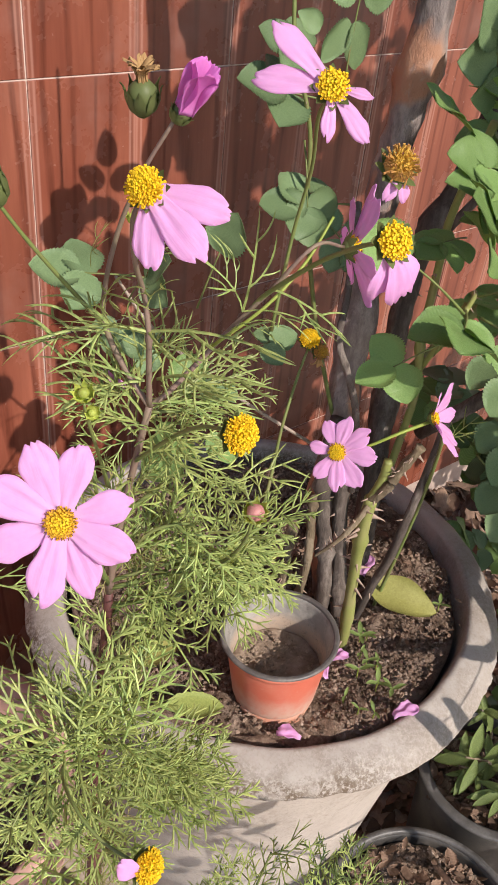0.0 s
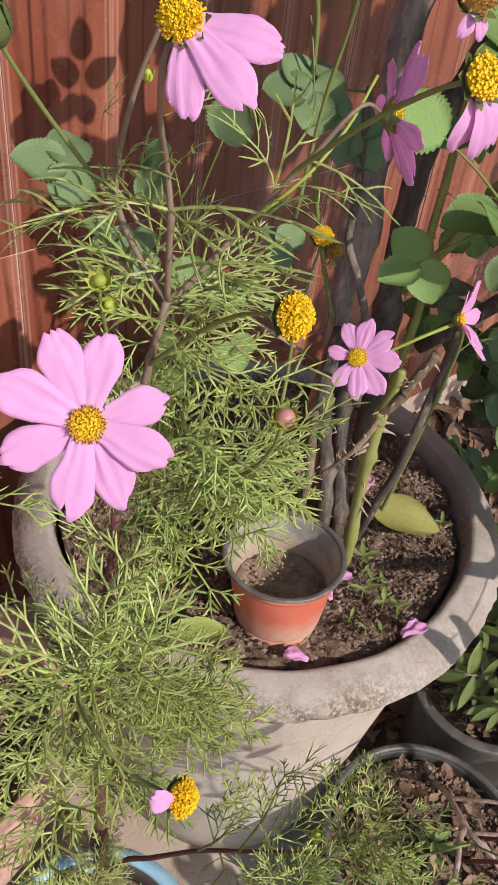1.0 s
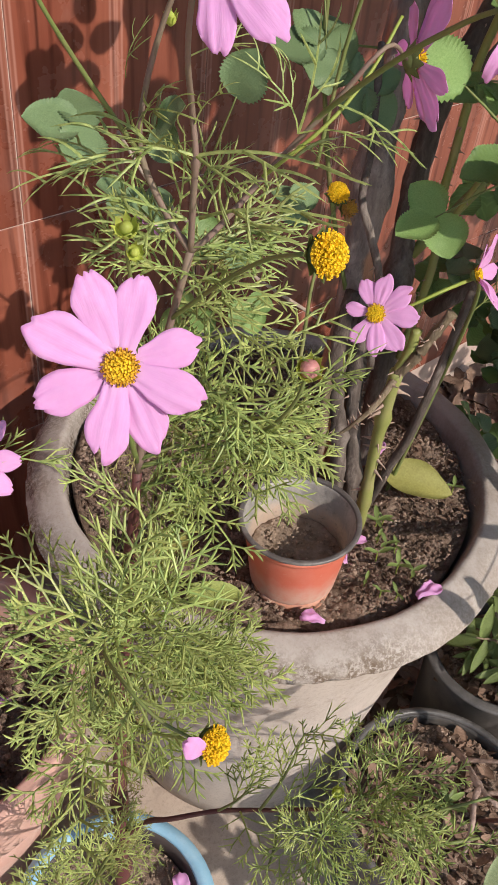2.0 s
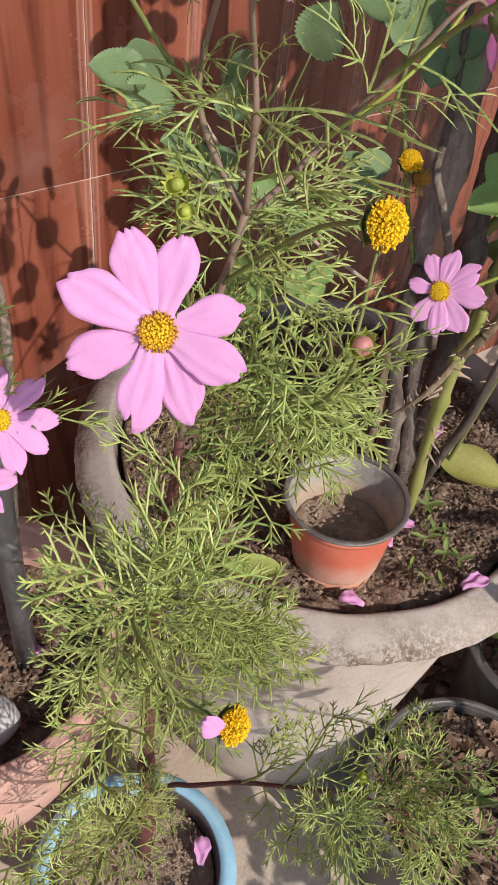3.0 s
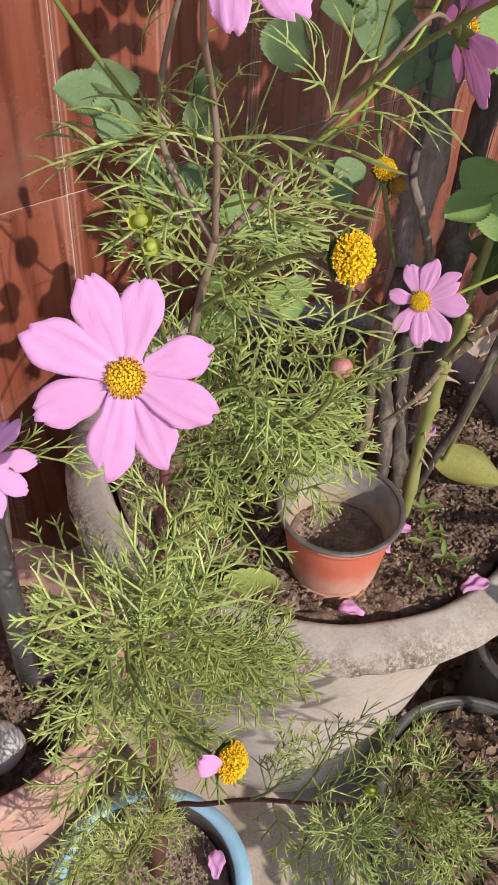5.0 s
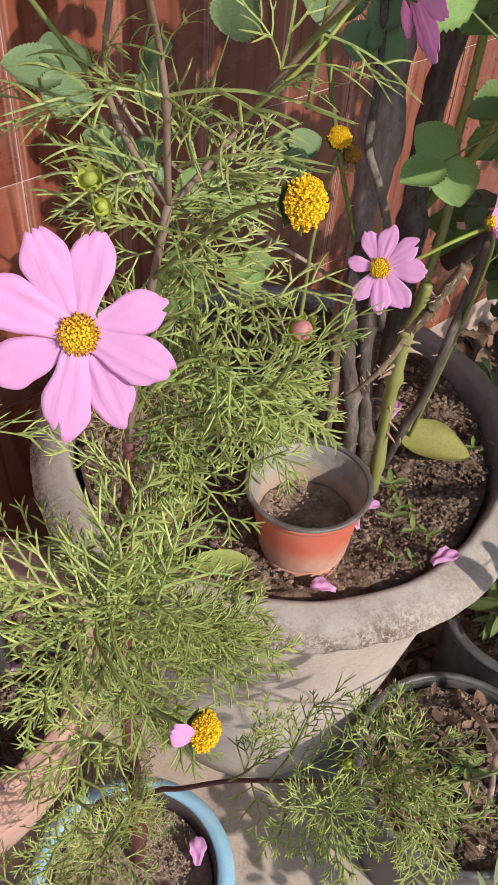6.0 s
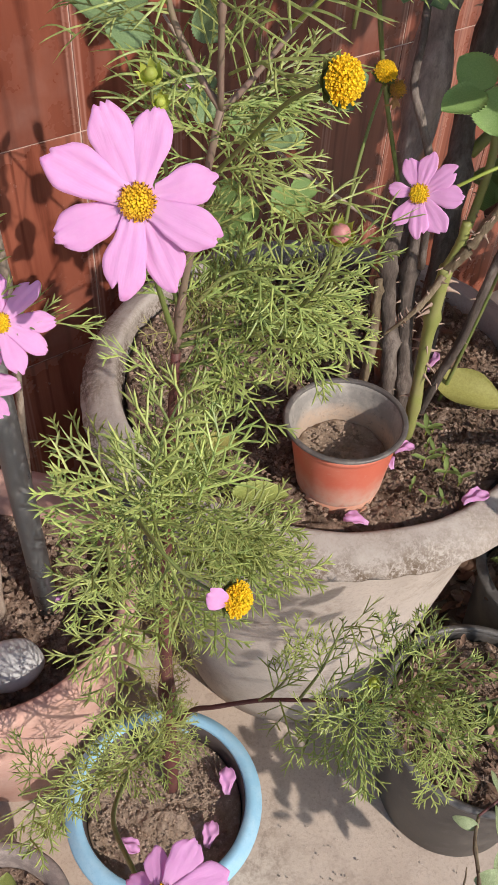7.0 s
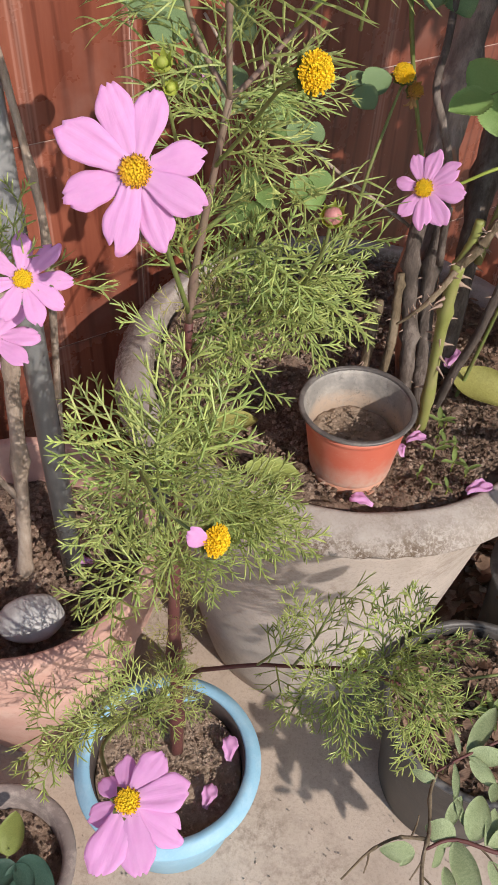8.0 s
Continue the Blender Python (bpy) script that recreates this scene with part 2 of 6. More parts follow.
TERRACOTTA = mat_plain("pink_terracotta", (0.50, 0.30, 0.245), 0.85, (0.58, 0.42, 0.35), 0.7, 0.2, 14)
GREY_CLAY = mat_plain("mottled_grey_clay", (0.20, 0.165, 0.15), 0.85, (0.38, 0.32, 0.285), 0.9, 0.2, 60)
GALVANISED = mat_plain("galvanised_pipe", (0.21, 0.215, 0.215), 0.30, (0.36, 0.355, 0.34), 0.7, 0.7, 12)
STONE = mat_plain("grey_pebble", (0.42, 0.42, 0.415), 0.7, (0.55, 0.55, 0.54), 0.8, 0.3, 26)
FERN = mat_leaf("cosmos_leaf", (0.215, 0.272, 0.090), (0.535, 0.58, 0.205), (0.54, 0.61, 0.16, 1), 0.34, 0.42, 0.0, 0.5)
FERN_OLD = mat_leaf("yellowing_cosmos_leaf", (0.25, 0.24, 0.08), (0.42, 0.38, 0.16), (0.4, 0.38, 0.1, 1), 0.3, 0.6)
STEM_GREEN = mat_plain("green_stem", (0.15, 0.19, 0.055), 0.5, (0.22, 0.17, 0.08), 0.6, 0.35, 40)
STEM_LIME = mat_plain("lime_stem", (0.24, 0.30, 0.05), 0.5, (0.30, 0.33, 0.09), 0.5, 0.35, 40)
STEM_RED = mat_plain("red_brown_stem", (0.105, 0.036, 0.034), 0.55, (0.15, 0.072, 0.055), 0.7, 0.35, 40)
STEM_MAUVE = mat_plain("mauve_brown_stem", (0.215, 0.145, 0.115), 0.6, (0.21, 0.20, 0.105), 0.7, 0.35, 40)
PETAL = mat_petal()
PETAL_YOUNG = mat_petal("young_cosmos_petal", (0.92, 0.55, 0.85))
POLLEN = mat_floret("yellow_floret", (0.90, 0.64, 0.025), (0.88, 0.57, 0.02))
POLLEN_DARK = mat_floret("ochre_floret", (0.90, 0.60, 0.03), (0.72, 0.39, 0.04))
ANTHER = mat_plain("brown_anther", (0.16, 0.055, 0.02), 0.7)
CALYX = mat_leaf("calyx", (0.10, 0.125, 0.045), (0.17, 0.20, 0.07), (0.2, 0.28, 0.06, 1), 0.15)
BUD_GREEN = mat_leaf("bud_green", (0.40, 0.48, 0.07), (0.56, 0.62, 0.15), (0.5, 0.6, 0.08, 1), 0.25)
BUD_PINK = mat_plain("pink_bud", (0.44, 0.17, 0.16), 0.4, (0.60, 0.40, 0.35), 0.6, 0.4, 160)
WITHERED = mat_plain("withered_petal", (0.34, 0.20, 0.085), 0.9, (0.50, 0.34, 0.16), 0.8, 0.2, 90)
FADED = mat_floret("faded_floret", (0.66, 0.40, 0.06), (0.44, 0.22, 0.07))
ROSE_LEAF = mat_leaf("rose_leaf", (0.155, 0.265, 0.080), (0.25, 0.37, 0.125), (0.36, 0.54, 0.11, 1), 0.28, 0.42, 0.3)
ROSE_DEEP = mat_leaf("deep_rose_leaf", (0.12, 0.19, 0.09), (0.20, 0.28, 0.13), (0.22, 0.34, 0.11, 1), 0.24, 0.38, 0.3)
OLIVE_LEAF = mat_leaf("fallen_leaf", (0.31, 0.30, 0.085), (0.44, 0.42, 0.13), (0.4, 0.38, 0.1, 1), 0.15, 0.5, 0.2)
DEAD_LEAF = mat_leaf("dead_leaf", (0.095, 0.055, 0.038), (0.30, 0.195, 0.135), (0.3, 0.16, 0.06, 1), 0.1, 0.8, 0.2)
SHRUB_LEAF = mat_leaf("shrub_leaf", (0.19, 0.25, 0.115), (0.37, 0.43, 0.24), (0.32, 0.44, 0.15, 1), 0.25, 0.45, 0.5)
GREEN_SHRUB = mat_leaf("green_shrub_leaf", (0.085, 0.13, 0.040), (0.21, 0.26, 0.085), (0.30, 0.38, 0.09, 1), 0.3, 0.45, 0.5)
SPROUT = mat_leaf("sprout_leaf", (0.15, 0.21, 0.06), (0.24, 0.31, 0.10), (0.3, 0.4, 0.1, 1), 0.25, 0.45)
LIME_LEAF = mat_leaf("lime_leaf", (0.17, 0.21, 0.055), (0.27, 0.31, 0.09), (0.34, 0.40, 0.07, 1), 0.2, 0.45, 0.45)
DARK_LEAF = mat_leaf("seedling_leaf", (0.03, 0.07, 0.05), (0.06, 0.11, 0.08), (0.1, 0.2, 0.1, 1), 0.2, 0.4, 0.4)
BARK = mat_bark("rose_bark", (0.048, 0.038, 0.033), (0.12, 0.096, 0.082), (0.27, 0.23, 0.20))
TRUNK = mat_bark("peeling_trunk", (0.10, 0.080, 0.072), (0.25, 0.205, 0.19), (0.42, 0.36, 0.325), (0.44, 0.22, 0.13))
CANE = mat_plain("green_cane", (0.24, 0.26, 0.075), 0.5, (0.30, 0.26, 0.13), 0.8, 0.35, 30)
CANE_DRY = mat_bark("dry_cane", (0.085, 0.062, 0.038), (0.20, 0.155, 0.10), (0.36, 0.29, 0.21))
THORN = mat_plain("thorn", (0.36, 0.26, 0.20), 0.55, (0.22, 0.15, 0.11), 0.6, 0.35, 120)
TWIG_WOOD = mat_bark("pinkish_twig", (0.17, 0.115, 0.09), (0.33, 0.235, 0.19), (0.46, 0.35, 0.29))
DRY_WOOD = mat_bark("dry_branch", (0.20, 0.15, 0.115), (0.36, 0.285, 0.225), (0.5, 0.42, 0.35))

# ---- building helpers ----
WORLD = {}


def mesh_of(name, bm, material):
    me = bpy.data.meshes.new(name)
    bm.to_mesh(me)
    bm.free()
    me.materials.append(material)
    for p in me.polygons:
        p.use_smooth = True
    return me


def place(name, me, parent, m=None, label=""):
    """Links mesh data as one object, at the world pose m, under a thing or part."""
    m = m or Matrix.Identity(4)
    ob = new(name, me)
    if parent:
        ob.parent = parent
        ob.matrix_parent_inverse = WORLD[parent].inverted()
    ob.matrix_basis = m
    WORLD[ob] = m.copy()
    return tagged(ob, label)


def part(name, bm, material, parent, label="", m=None):
    return place(name, mesh_of(name, bm, material), parent, m, label)


def thing(name, at, label, category, group="", kind=""):
    ob = new(name)
    ob.empty_display_size = 0.02
    ob.matrix_basis = Matrix.Translation(at)
    WORLD[ob] = ob.matrix_basis.copy()
    return tagged(ob, label, category, group, kind)


def flow(pts, steps=5):
    """A smooth line through points (Catmull-Rom)."""
    p = [Vector(q) for q in pts]
    if len(p) < 3:
        return [p[0].lerp(p[-1], i / steps) for i in range(steps + 1)]
    p = [2 * p[0] - p[1], *p, 2 * p[-1] - p[-2]]
    out = []
    for a, b, c, d in zip(p, p[1:], p[2:], p[3:]):
        for i in range(steps):
            t = i / steps
            out.append(0.5 * (2 * b + (c - a) * t + (2 * a - 5 * b + 4 * c - d) * t * t + (3 * b - a - 3 * c + d) * t ** 3))
    return out + [p[-2]]


def tube(bm, pts, r0, r1, sides=8, wobble=0.0, seed=0, knots=()):
    """A tapered round stem along points; knots: shares of the length where it swells."""
    rnd = random.Random(seed)
    n = len(pts)
    up = Vector((0.3, 0.2, 1)).normalized()
    rings = []
    for i, p in enumerate(pts):
        d = (pts[min(i + 1, n - 1)] - pts[max(i - 1, 0)]).normalized()
        if abs(d.dot(up)) > 0.97:
            up = Vector((1, 0.2, 0)).normalized()
        x = up.cross(d).normalized()
        y = d.cross(x)
        t = i / (n - 1)
        r = r0 + (r1 - r0) * t
        for k in knots:
            r *= 1 + 0.45 * math.exp(-((t - k) / 0.025) ** 2)
        ring = []
        for s in range(sides):
            a = 2 * math.pi * s / sides
            rr = r * (1 + wobble * rnd.uniform(-1, 1))
            ring.append(bm.verts.new(p + x * (rr * math.cos(a)) + y * (rr * math.sin(a))))
        rings.append(ring)
    for a, b in zip(rings, rings[1:]):
        for s in range(sides):
            bm.faces.new((a[s], a[(s + 1) % sides], b[(s + 1) % sides], b[s]))
    bm.faces.new(rings[0][::-1])
    bm.faces.new(rings[-1])
    return bm


def lathe(bm, profile, sides=64, wobble=0.0, seed=0, squash=1.0):
    """Turns a profile of (radius, height) round z; wobble makes it hand-made. A radius of 0 closes it."""
    rings = []
    for r, z in profile:
        if r <= 0:
            rings.append([bm.verts.new((0, 0, z))])
            continue
        ring = []
        for s in range(sides):
            a = 2 * math.pi * s / sides
            d = Vector((math.cos(a), math.sin(a) * squash, 0))
            k = 1 + wobble * noise.noise(Vector((d.x * 2.5 + seed, d.y * 2.5, z * 9)))
            ring.append(bm.verts.new((d.x * r * k, d.y * r * k, z + wobble * 0.12 * noise.noise(Vector((d.x * 3, d.y * 3 + seed, r * 20))))))
        rings.append(ring)
    for a, b in zip(rings, rings[1:]):
        if len(a) == 1 and len(b) == 1:
            continue
        for s in range(sides):
            t = (s + 1) % sides
            if len(a) == 1:
                bm.faces.new((a[0], b[t], b[s]))
            elif len(b) == 1:
                bm.faces.new((a[s], a[t], b[0]))
            else:
                bm.faces.new((a[s], a[t], b[t], b[s]))
    bmesh.ops.recalc_face_normals(bm, faces=bm.faces)
    return bm


def arc(centre, radius, a0, a1, n):
    """Points of a rounded edge in a profile."""
    return [(centre[0] + radius * math.cos(radians(a0 + (a1 - a0) * i / n)), centre[1] + radius * math.sin(radians(a0 + (a1 - a0) * i / n))) for i in range(n + 1)]


def box(bm, lo, hi, bevel=0.0):
    v = [bm.verts.new((x, y, z)) for x in (lo[0], hi[0]) for y in (lo[1], hi[1]) for z in (lo[2], hi[2])]
    for f in ((0, 1, 3, 2), (4, 6, 7, 5), (0, 4, 5, 1), (2, 3, 7, 6), (0, 2, 6, 4), (1, 5, 7, 3)):
        bm.faces.new([v[i] for i in f])
    if bevel:
        bmesh.ops.bevel(bm, geom=bm.edges[:], offset=bevel, segments=1, affect="EDGES")
    bmesh.ops.recalc_face_normals(bm, faces=bm.faces)
    return bm


def soil_disc(radius, height, seed, lumps=0.006, rings=34, sides=84):
    """An uneven bed of soil, level with z = 0, and thick below."""
    bm = bmesh.new()
    prof = [(0, 0)] + [(radius * (i / rings), 0) for i in range(1, rings + 1)] + [(radius * 0.97, -height), (0, -height)]
    lathe(bm, prof, sides)
    for v in bm.verts:
        if v.co.z > -height * 0.5:
            p = Vector((v.co.x * 22 + seed, v.co.y * 22, 0))
            v.co.z += lumps * (noise.noise(p) + 0.6 * noise.noise(p * 2.9) + 0.4 * noise.noise(p * 7.1) + 0.25 * noise.noise(p * 15))
    return bm


def clods(radius, count, seed, size=(0.002, 0.007), keep=lambda x, y: True):
    """Loose crumbs and small stones over a bed: too many to count."""
    rnd = random.Random(seed)
    verts, faces = [], []
    base = [(1, 0, 0), (-1, 0, 0), (0, 1, 0), (0, -1, 0), (0, 0, 1), (0, 0, -1)]
    tris = [(0, 2, 4), (2, 1, 4), (1, 3, 4), (3, 0, 4), (2, 0, 5), (1, 2, 5), (3, 1, 5), (0, 3, 5)]
    while count > 0:
        x, y = rnd.uniform(-radius, radius), rnd.uniform(-radius, radius)
        if x * x + y * y > radius * radius:
            continue
        count -= 1
        if not keep(x, y):
            continue
        s = size[0] + (size[1] - size[0]) * rnd.random() ** 3
        k = len(verts)
        e = Euler((rnd.uniform(0, 6), rnd.uniform(0, 6), rnd.uniform(0, 6))).to_matrix()
        for b in base:
            p = e @ (Vector(b) * s * rnd.uniform(0.6, 1.2))
            verts.append((p.x + x, p.y + y, p.z * 0.8 + s * 0.2))
        faces += [(a + k, b + k, c + k) for a, b, c in tris]
    me = bpy.data.meshes.new("crumbs")
    me.from_pydata(verts, [], faces)
    return me


def frame_of(origin, forward, up, size=1.0):
    """A pose whose y runs forward and whose z is as near to up as can be."""
    y = Vector(forward).normalized()
    x = y.cross(Vector(up))
    x = x.normalized() if x.length > 1e-4 else y.orthogonal().normalized()
    z = x.cross(y)
    return Matrix.LocRotScale(Vector(origin), Matrix((x, y, z)).transposed().to_quaternion(), Vector((size,) * 3))


# ---- ground and wall ----
bm = bmesh.new()
N = 90
grid = {}
for i in range(N + 1):
    for j in range(N + 1):
        f = lambda k: (abs(k / N * 2 - 1) ** 3.2) * (1 if k > N / 2 else -1) * 400
        x, y = f(i), f(j) + 0.4
        z = 0.004 * noise.noise(Vector((x * 5, y * 5, 0))) if abs(x) < 3 and abs(y) < 3 else 0.0
        grid[i, j] = bm.verts.new((x, y, z))
for i in range(N):
    for j in range(N):
        bm.faces.new((grid[i, j], grid[i + 1, j], grid[i + 1, j + 1], grid[i, j + 1]))
tagged(part("ground", bm, PAVING, None), "dusty pale concrete paving under the pots", "ground", kind="structure")

WALL_YAW, WALL_AT = 38.84, (-0.610, 0.758)
wall_pose = pose(WALL_AT[0], WALL_AT[1], 0, 0, 0, WALL_YAW)
bm = bmesh.new()
box(bm, (-3.0, 0.0022, -0.05), (5.0, 0.20, 2.30), 0.004)
wall = tagged(part("wall_north", bm, GROUT, None, m=wall_pose), "wall faced with glossy red-brown wood-look tiles", "wall", kind="structure")
bm = bmesh.new()
box(bm, (-3.03, -0.01, 2.301), (5.03, 0.23, 2.36), 0.006)
tagged(part("wall_coping", bm, PLASTER, None, m=wall_pose), "plain rendered coping on the wall", "wall", kind="structure")


# ---- pots ----
def bed(parent, at, radius, depth, seed, material, crumbs, lumps=0.006, size=(0.002, 0.007)):
    part("soil", soil_disc(radius, depth, seed, lumps), material, parent, m=Matrix.Translation(at))
    me = clods(radius * 0.97, crumbs, seed, size)
    me.materials.append(material)
    tagged(place("soil_texture", me, parent, Matrix.Translation(Vector(at) + Vector((0, 0, lumps * 0.5)))), kind="stuff")


def concrete_planter():
    at = Vector((0.09, 0.775, 0))
    t = thing("concrete_planter", at, "large weathered grey cast concrete planter with a broad chipped rim", "planter")
    m = Matrix.Translation(at)
    body = [(0, 0.0), (0.17, 0.0), (0.185, 0.008), (0.197, 0.06), (0.213, 0.16), (0.232, 0.30), (0.252, 0.44), (0.271, 0.55), (0.283, 0.598),
            (0.262, 0.600), (0.255, 0.58), (0.245, 0.50), (0, 0.45)]
    part("body", lathe(bmesh.new(), body, 96, 0.008, 3), CONCRETE, t, "pale concrete body, shaded by the foliage", m)
    rim = [(0.258, 0.592), (0.284, 0.600), (0.300, 0.609), (0.311, 0.6150), *arc((0.3120, 0.6215), 0.0045, -60, 50, 5), (0.309, 0.6325), (0.303, 0.6395), (0.293, 0.6440), (0.283, 0.6480),
           *arc((0.276, 0.6415), 0.008, 60, 180, 6), (0.262, 0.61), (0.258, 0.592)]
    rim_bm = lathe(bmesh.new(), rim, 260, 0.007, 8)
    for v in rim_bm.verts:
        low = math.exp(-((v.co.z - 0.618) / 0.012) ** 2)
        p = v.co * 34
        k = 0.0011 * noise.noise(p) + 0.0010 * noise.noise(p * 2.7) + (0.0015 * min(0.0, noise.noise(p * 0.9)) + 0.0030 * min(0.0, noise.noise(p * 2.2) - 0.15)) * low
        r = v.co.xy.length
        v.co.x, v.co.y, v.co.z = v.co.x * (1 + k / r), v.co.y * (1 + k / r), v.co.z + 0.4 * k
    part("rim", rim_bm, RIM_CONCRETE, t, "stained chipped rim", m)
    bed(t, at + Vector((0, 0, 0.624)), 0.258, 0.10, 5, SOIL, 16000, 0.017, (0.0005, 0.0046))
    return t


def nursery_pot():
    at = Vector((0.100, 0.592, 0.617))
    t = thing("nursery_pot", at, "small orange plastic nursery pot half full of dry soil", "pot")
    m = Matrix.Translation(at) @ pose(0, 0, 0, -1, -2, 0)
    h = 0.112
    part("body", lathe(bmesh.new(), [(0.0478, 0.022), (0.0486, 0.0220), (0.0491, 0.0228), (0.0494, 0.026), (0.0515, 0.042), (0.0545, 0.065), (0.0582, h - 0.0205), (0.0585, h - 0.018), (0.0590, h - 0.0168), (0.0600, h - 0.016), (0.0606, h - 0.0075), (0.0598, h - 0.0085), (0.0592, h - 0.016), (0.0579, h - 0.018), (0.0478, 0.022)], 72), ORANGE, t, m=m)
    part("foot", lathe(bmesh.new(), [(0, 0.002), (0.040, 0.0), *arc((0.0425, 0.004), 0.004, -90, 0, 4), (0.0462, 0.009), (0.0486, 0.0225), (0.0470, 0.0225), (0.042, 0.007), (0, 0.006)], 72), CHALKY, t, "chalky faded foot", m)
    part("rim", lathe(bmesh.new(), [(0.0600, h - 0.0065), (0.0632, h - 0.0050), *arc((0.0645, h - 0.0024), 0.0022, -90, 90, 6), (0.0628, h - 0.0004), *arc((0.0620, h - 0.002), 0.0014, 90, 180, 3), (0.0600, h - 0.0065)], 96), POT_RIM, t, "dark rolled rim", m)
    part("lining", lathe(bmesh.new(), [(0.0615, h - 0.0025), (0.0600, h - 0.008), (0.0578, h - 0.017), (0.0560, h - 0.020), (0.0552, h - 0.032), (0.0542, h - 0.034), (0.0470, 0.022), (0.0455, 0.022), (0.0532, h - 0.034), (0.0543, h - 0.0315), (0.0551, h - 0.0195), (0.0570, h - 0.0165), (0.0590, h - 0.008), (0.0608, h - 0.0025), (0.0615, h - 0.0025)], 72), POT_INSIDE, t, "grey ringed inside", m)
    part("soil", soil_disc(0.0508, 0.015, 31, 0.005, 20, 56), DRY_SOIL, t, m=m @ Matrix.Translation((0, 0, 0.060)))
    me = clods(0.044, 260, 12, (0.001, 0.004))
    me.materials.append(DRY_SOIL)
    tagged(place("soil_texture", me, t, m @ Matrix.Translation((0, 0, 0.063))), kind="stuff")
    return t


def blue_pot():
    at = Vector((-0.093, 0.390, 0))
    t = thing("blue_pot", at, "sky-blue glazed pot with a flared rim standing on the paving", "pot")
    m = Matrix.Translation(at)
    part("body", lathe(bmesh.new(), [(0, 0), (0.096, 0), (0.102, 0.006), (0.108, 0.07), (0.114, 0.135), (0.117, 0.158), (0.1165, 0.164), (0.110, 0.164), (0.102, 0.06), (0, 0.03)], 80, 0.006, 2), BLUE, t, m=m)
    part("rim", lathe(bmesh.new(), [(0.112, 0.1645), (0.1275, 0.165), *arc((0.1290, 0.1735), 0.006, -70, 70, 5), (0.124, 0.1885), (0.117, 0.189), *arc((0.1155, 0.184), 0.004, 90, 180, 3), (0.112, 0.1645)], 96, 0.005, 6), BLUE, t, m=m)
    part("lining", lathe(bmesh.new(), [(0.1115, 0.183), (0.1105, 0.16), (0.107, 0.12), (0.106, 0.12), (0.1095, 0.16), (0.1105, 0.183), (0.1115, 0.183)], 80), BLUE_INSIDE, t, "dark inside lining", m)
    bed(t, at + Vector((0, 0, 0.145)), 0.107, 0.06, 9, DRY_SOIL, 3200, 0.008, (0.0006, 0.0032))
    return t


def terracotta_planter():
    at = Vector((-0.350, 0.580, 0))
    t = thing("terracotta_planter", at, "round pink terracotta planter with a broad collar", "planter")
    m = Matrix.Translation(at)
    part("body", lathe(bmesh.new(), [(0, 0), (0.135, 0), (0.142, 0.008), (0.172, 0.20), (0.186, 0.30), (0.180, 0.302), (0.168, 0.25), (0, 0.22)], 96, 0.008, 1), TERRACOTTA, t, m=m)
    part("collar", lathe(bmesh.new(), [(0.181, 0.296), (0.196, 0.297), *arc((0.200, 0.304), 0.006, -80, 0, 3), (0.2085, 0.385), *arc((0.2005, 0.392), 0.008, 0, 90, 4), (0.194, 0.400), *arc((0.193, 0.394), 0.006, 90, 180, 3), (0.181, 0.296)], 112, 0.006, 4), TERRACOTTA, t, m=m)
    bed(t, at + Vector((0, 0, 0.315)), 0.1835, 0.06, 14, SOIL, 2600, 0.010, (0.0015, 0.008))
    return t


def plastic_pot(at, radius, base, height, soil_z, label, seed, lip=0.006):
    t = thing("plastic_pot", at, label, "pot", "plastic pots")
    m = Matrix.Translation(at)
    w = 0.003
    part("body", lathe(bmesh.new(), [(0, 0), (base - 0.004, 0), (base, 0.004), (radius, height - 0.02), (radius, height - 0.008), (radius - w, height - 0.008), (radius - w, height - 0.02), (base - w, 0.008), (0, 0.006)], 80, 0.006, seed), BLACK_PLASTIC, t, m=m)
    part("rim", lathe(bmesh.new(), [(radius - w, height - 0.009), (radius + lip, height - 0.009), *arc((radius + lip, height - 0.005), 0.004, -90, 90, 5), (radius, height), (radius - w - 0.001, height - 0.003), (radius - w, height - 0.009)], 96, 0.004, seed), DUSTY_RIM, t, "dusty grey rim", m)
    bed(t, Vector(at) + Vector((0, 0, soil_z)), base + (radius - base) * soil_z / height - 0.005, 0.05, seed + 20, SOIL, 1500, 0.008, (0.0015, 0.007))
    return t


def clay_pot():
    at = Vector((-0.300, 0.228, 0))
    t = thing("clay_pot", at, "small mottled grey clay pot with green seedlings", "pot")
    m = Matrix.Translation(at)
    part("body", lathe(bmesh.new(), [(0, 0), (0.070, 0), (0.075, 0.005), (0.096, 0.135), (0.103, 0.140), *arc((0.103, 0.147), 0.007, -60, 90, 5), (0.096, 0.153), (0.091, 0.147), (0.085, 0.10), (0, 0.05)], 80, 0.01, 7), GREY_CLAY, t, m=m)
    bed(t, at + Vector((0, 0, 0.115)), 0.086, 0.05, 33, SOIL, 700, 0.006, (0.001, 0.005))
    return t


concrete_planter()
nursery_pot()
blue_pot()
terracotta_planter()
plastic_pot(Vector((0.349, 0.501, 0)), 0.137, 0.112, 0.258, 0.232, "black plastic pot of dry leaf litter", 3, 0.003)
plastic_pot(Vector((0.487, 0.728, 0)), 0.105, 0.088, 0.290, 0.245, "black plastic pot with a leafy shrub", 6, 0.009)
clay_pot()
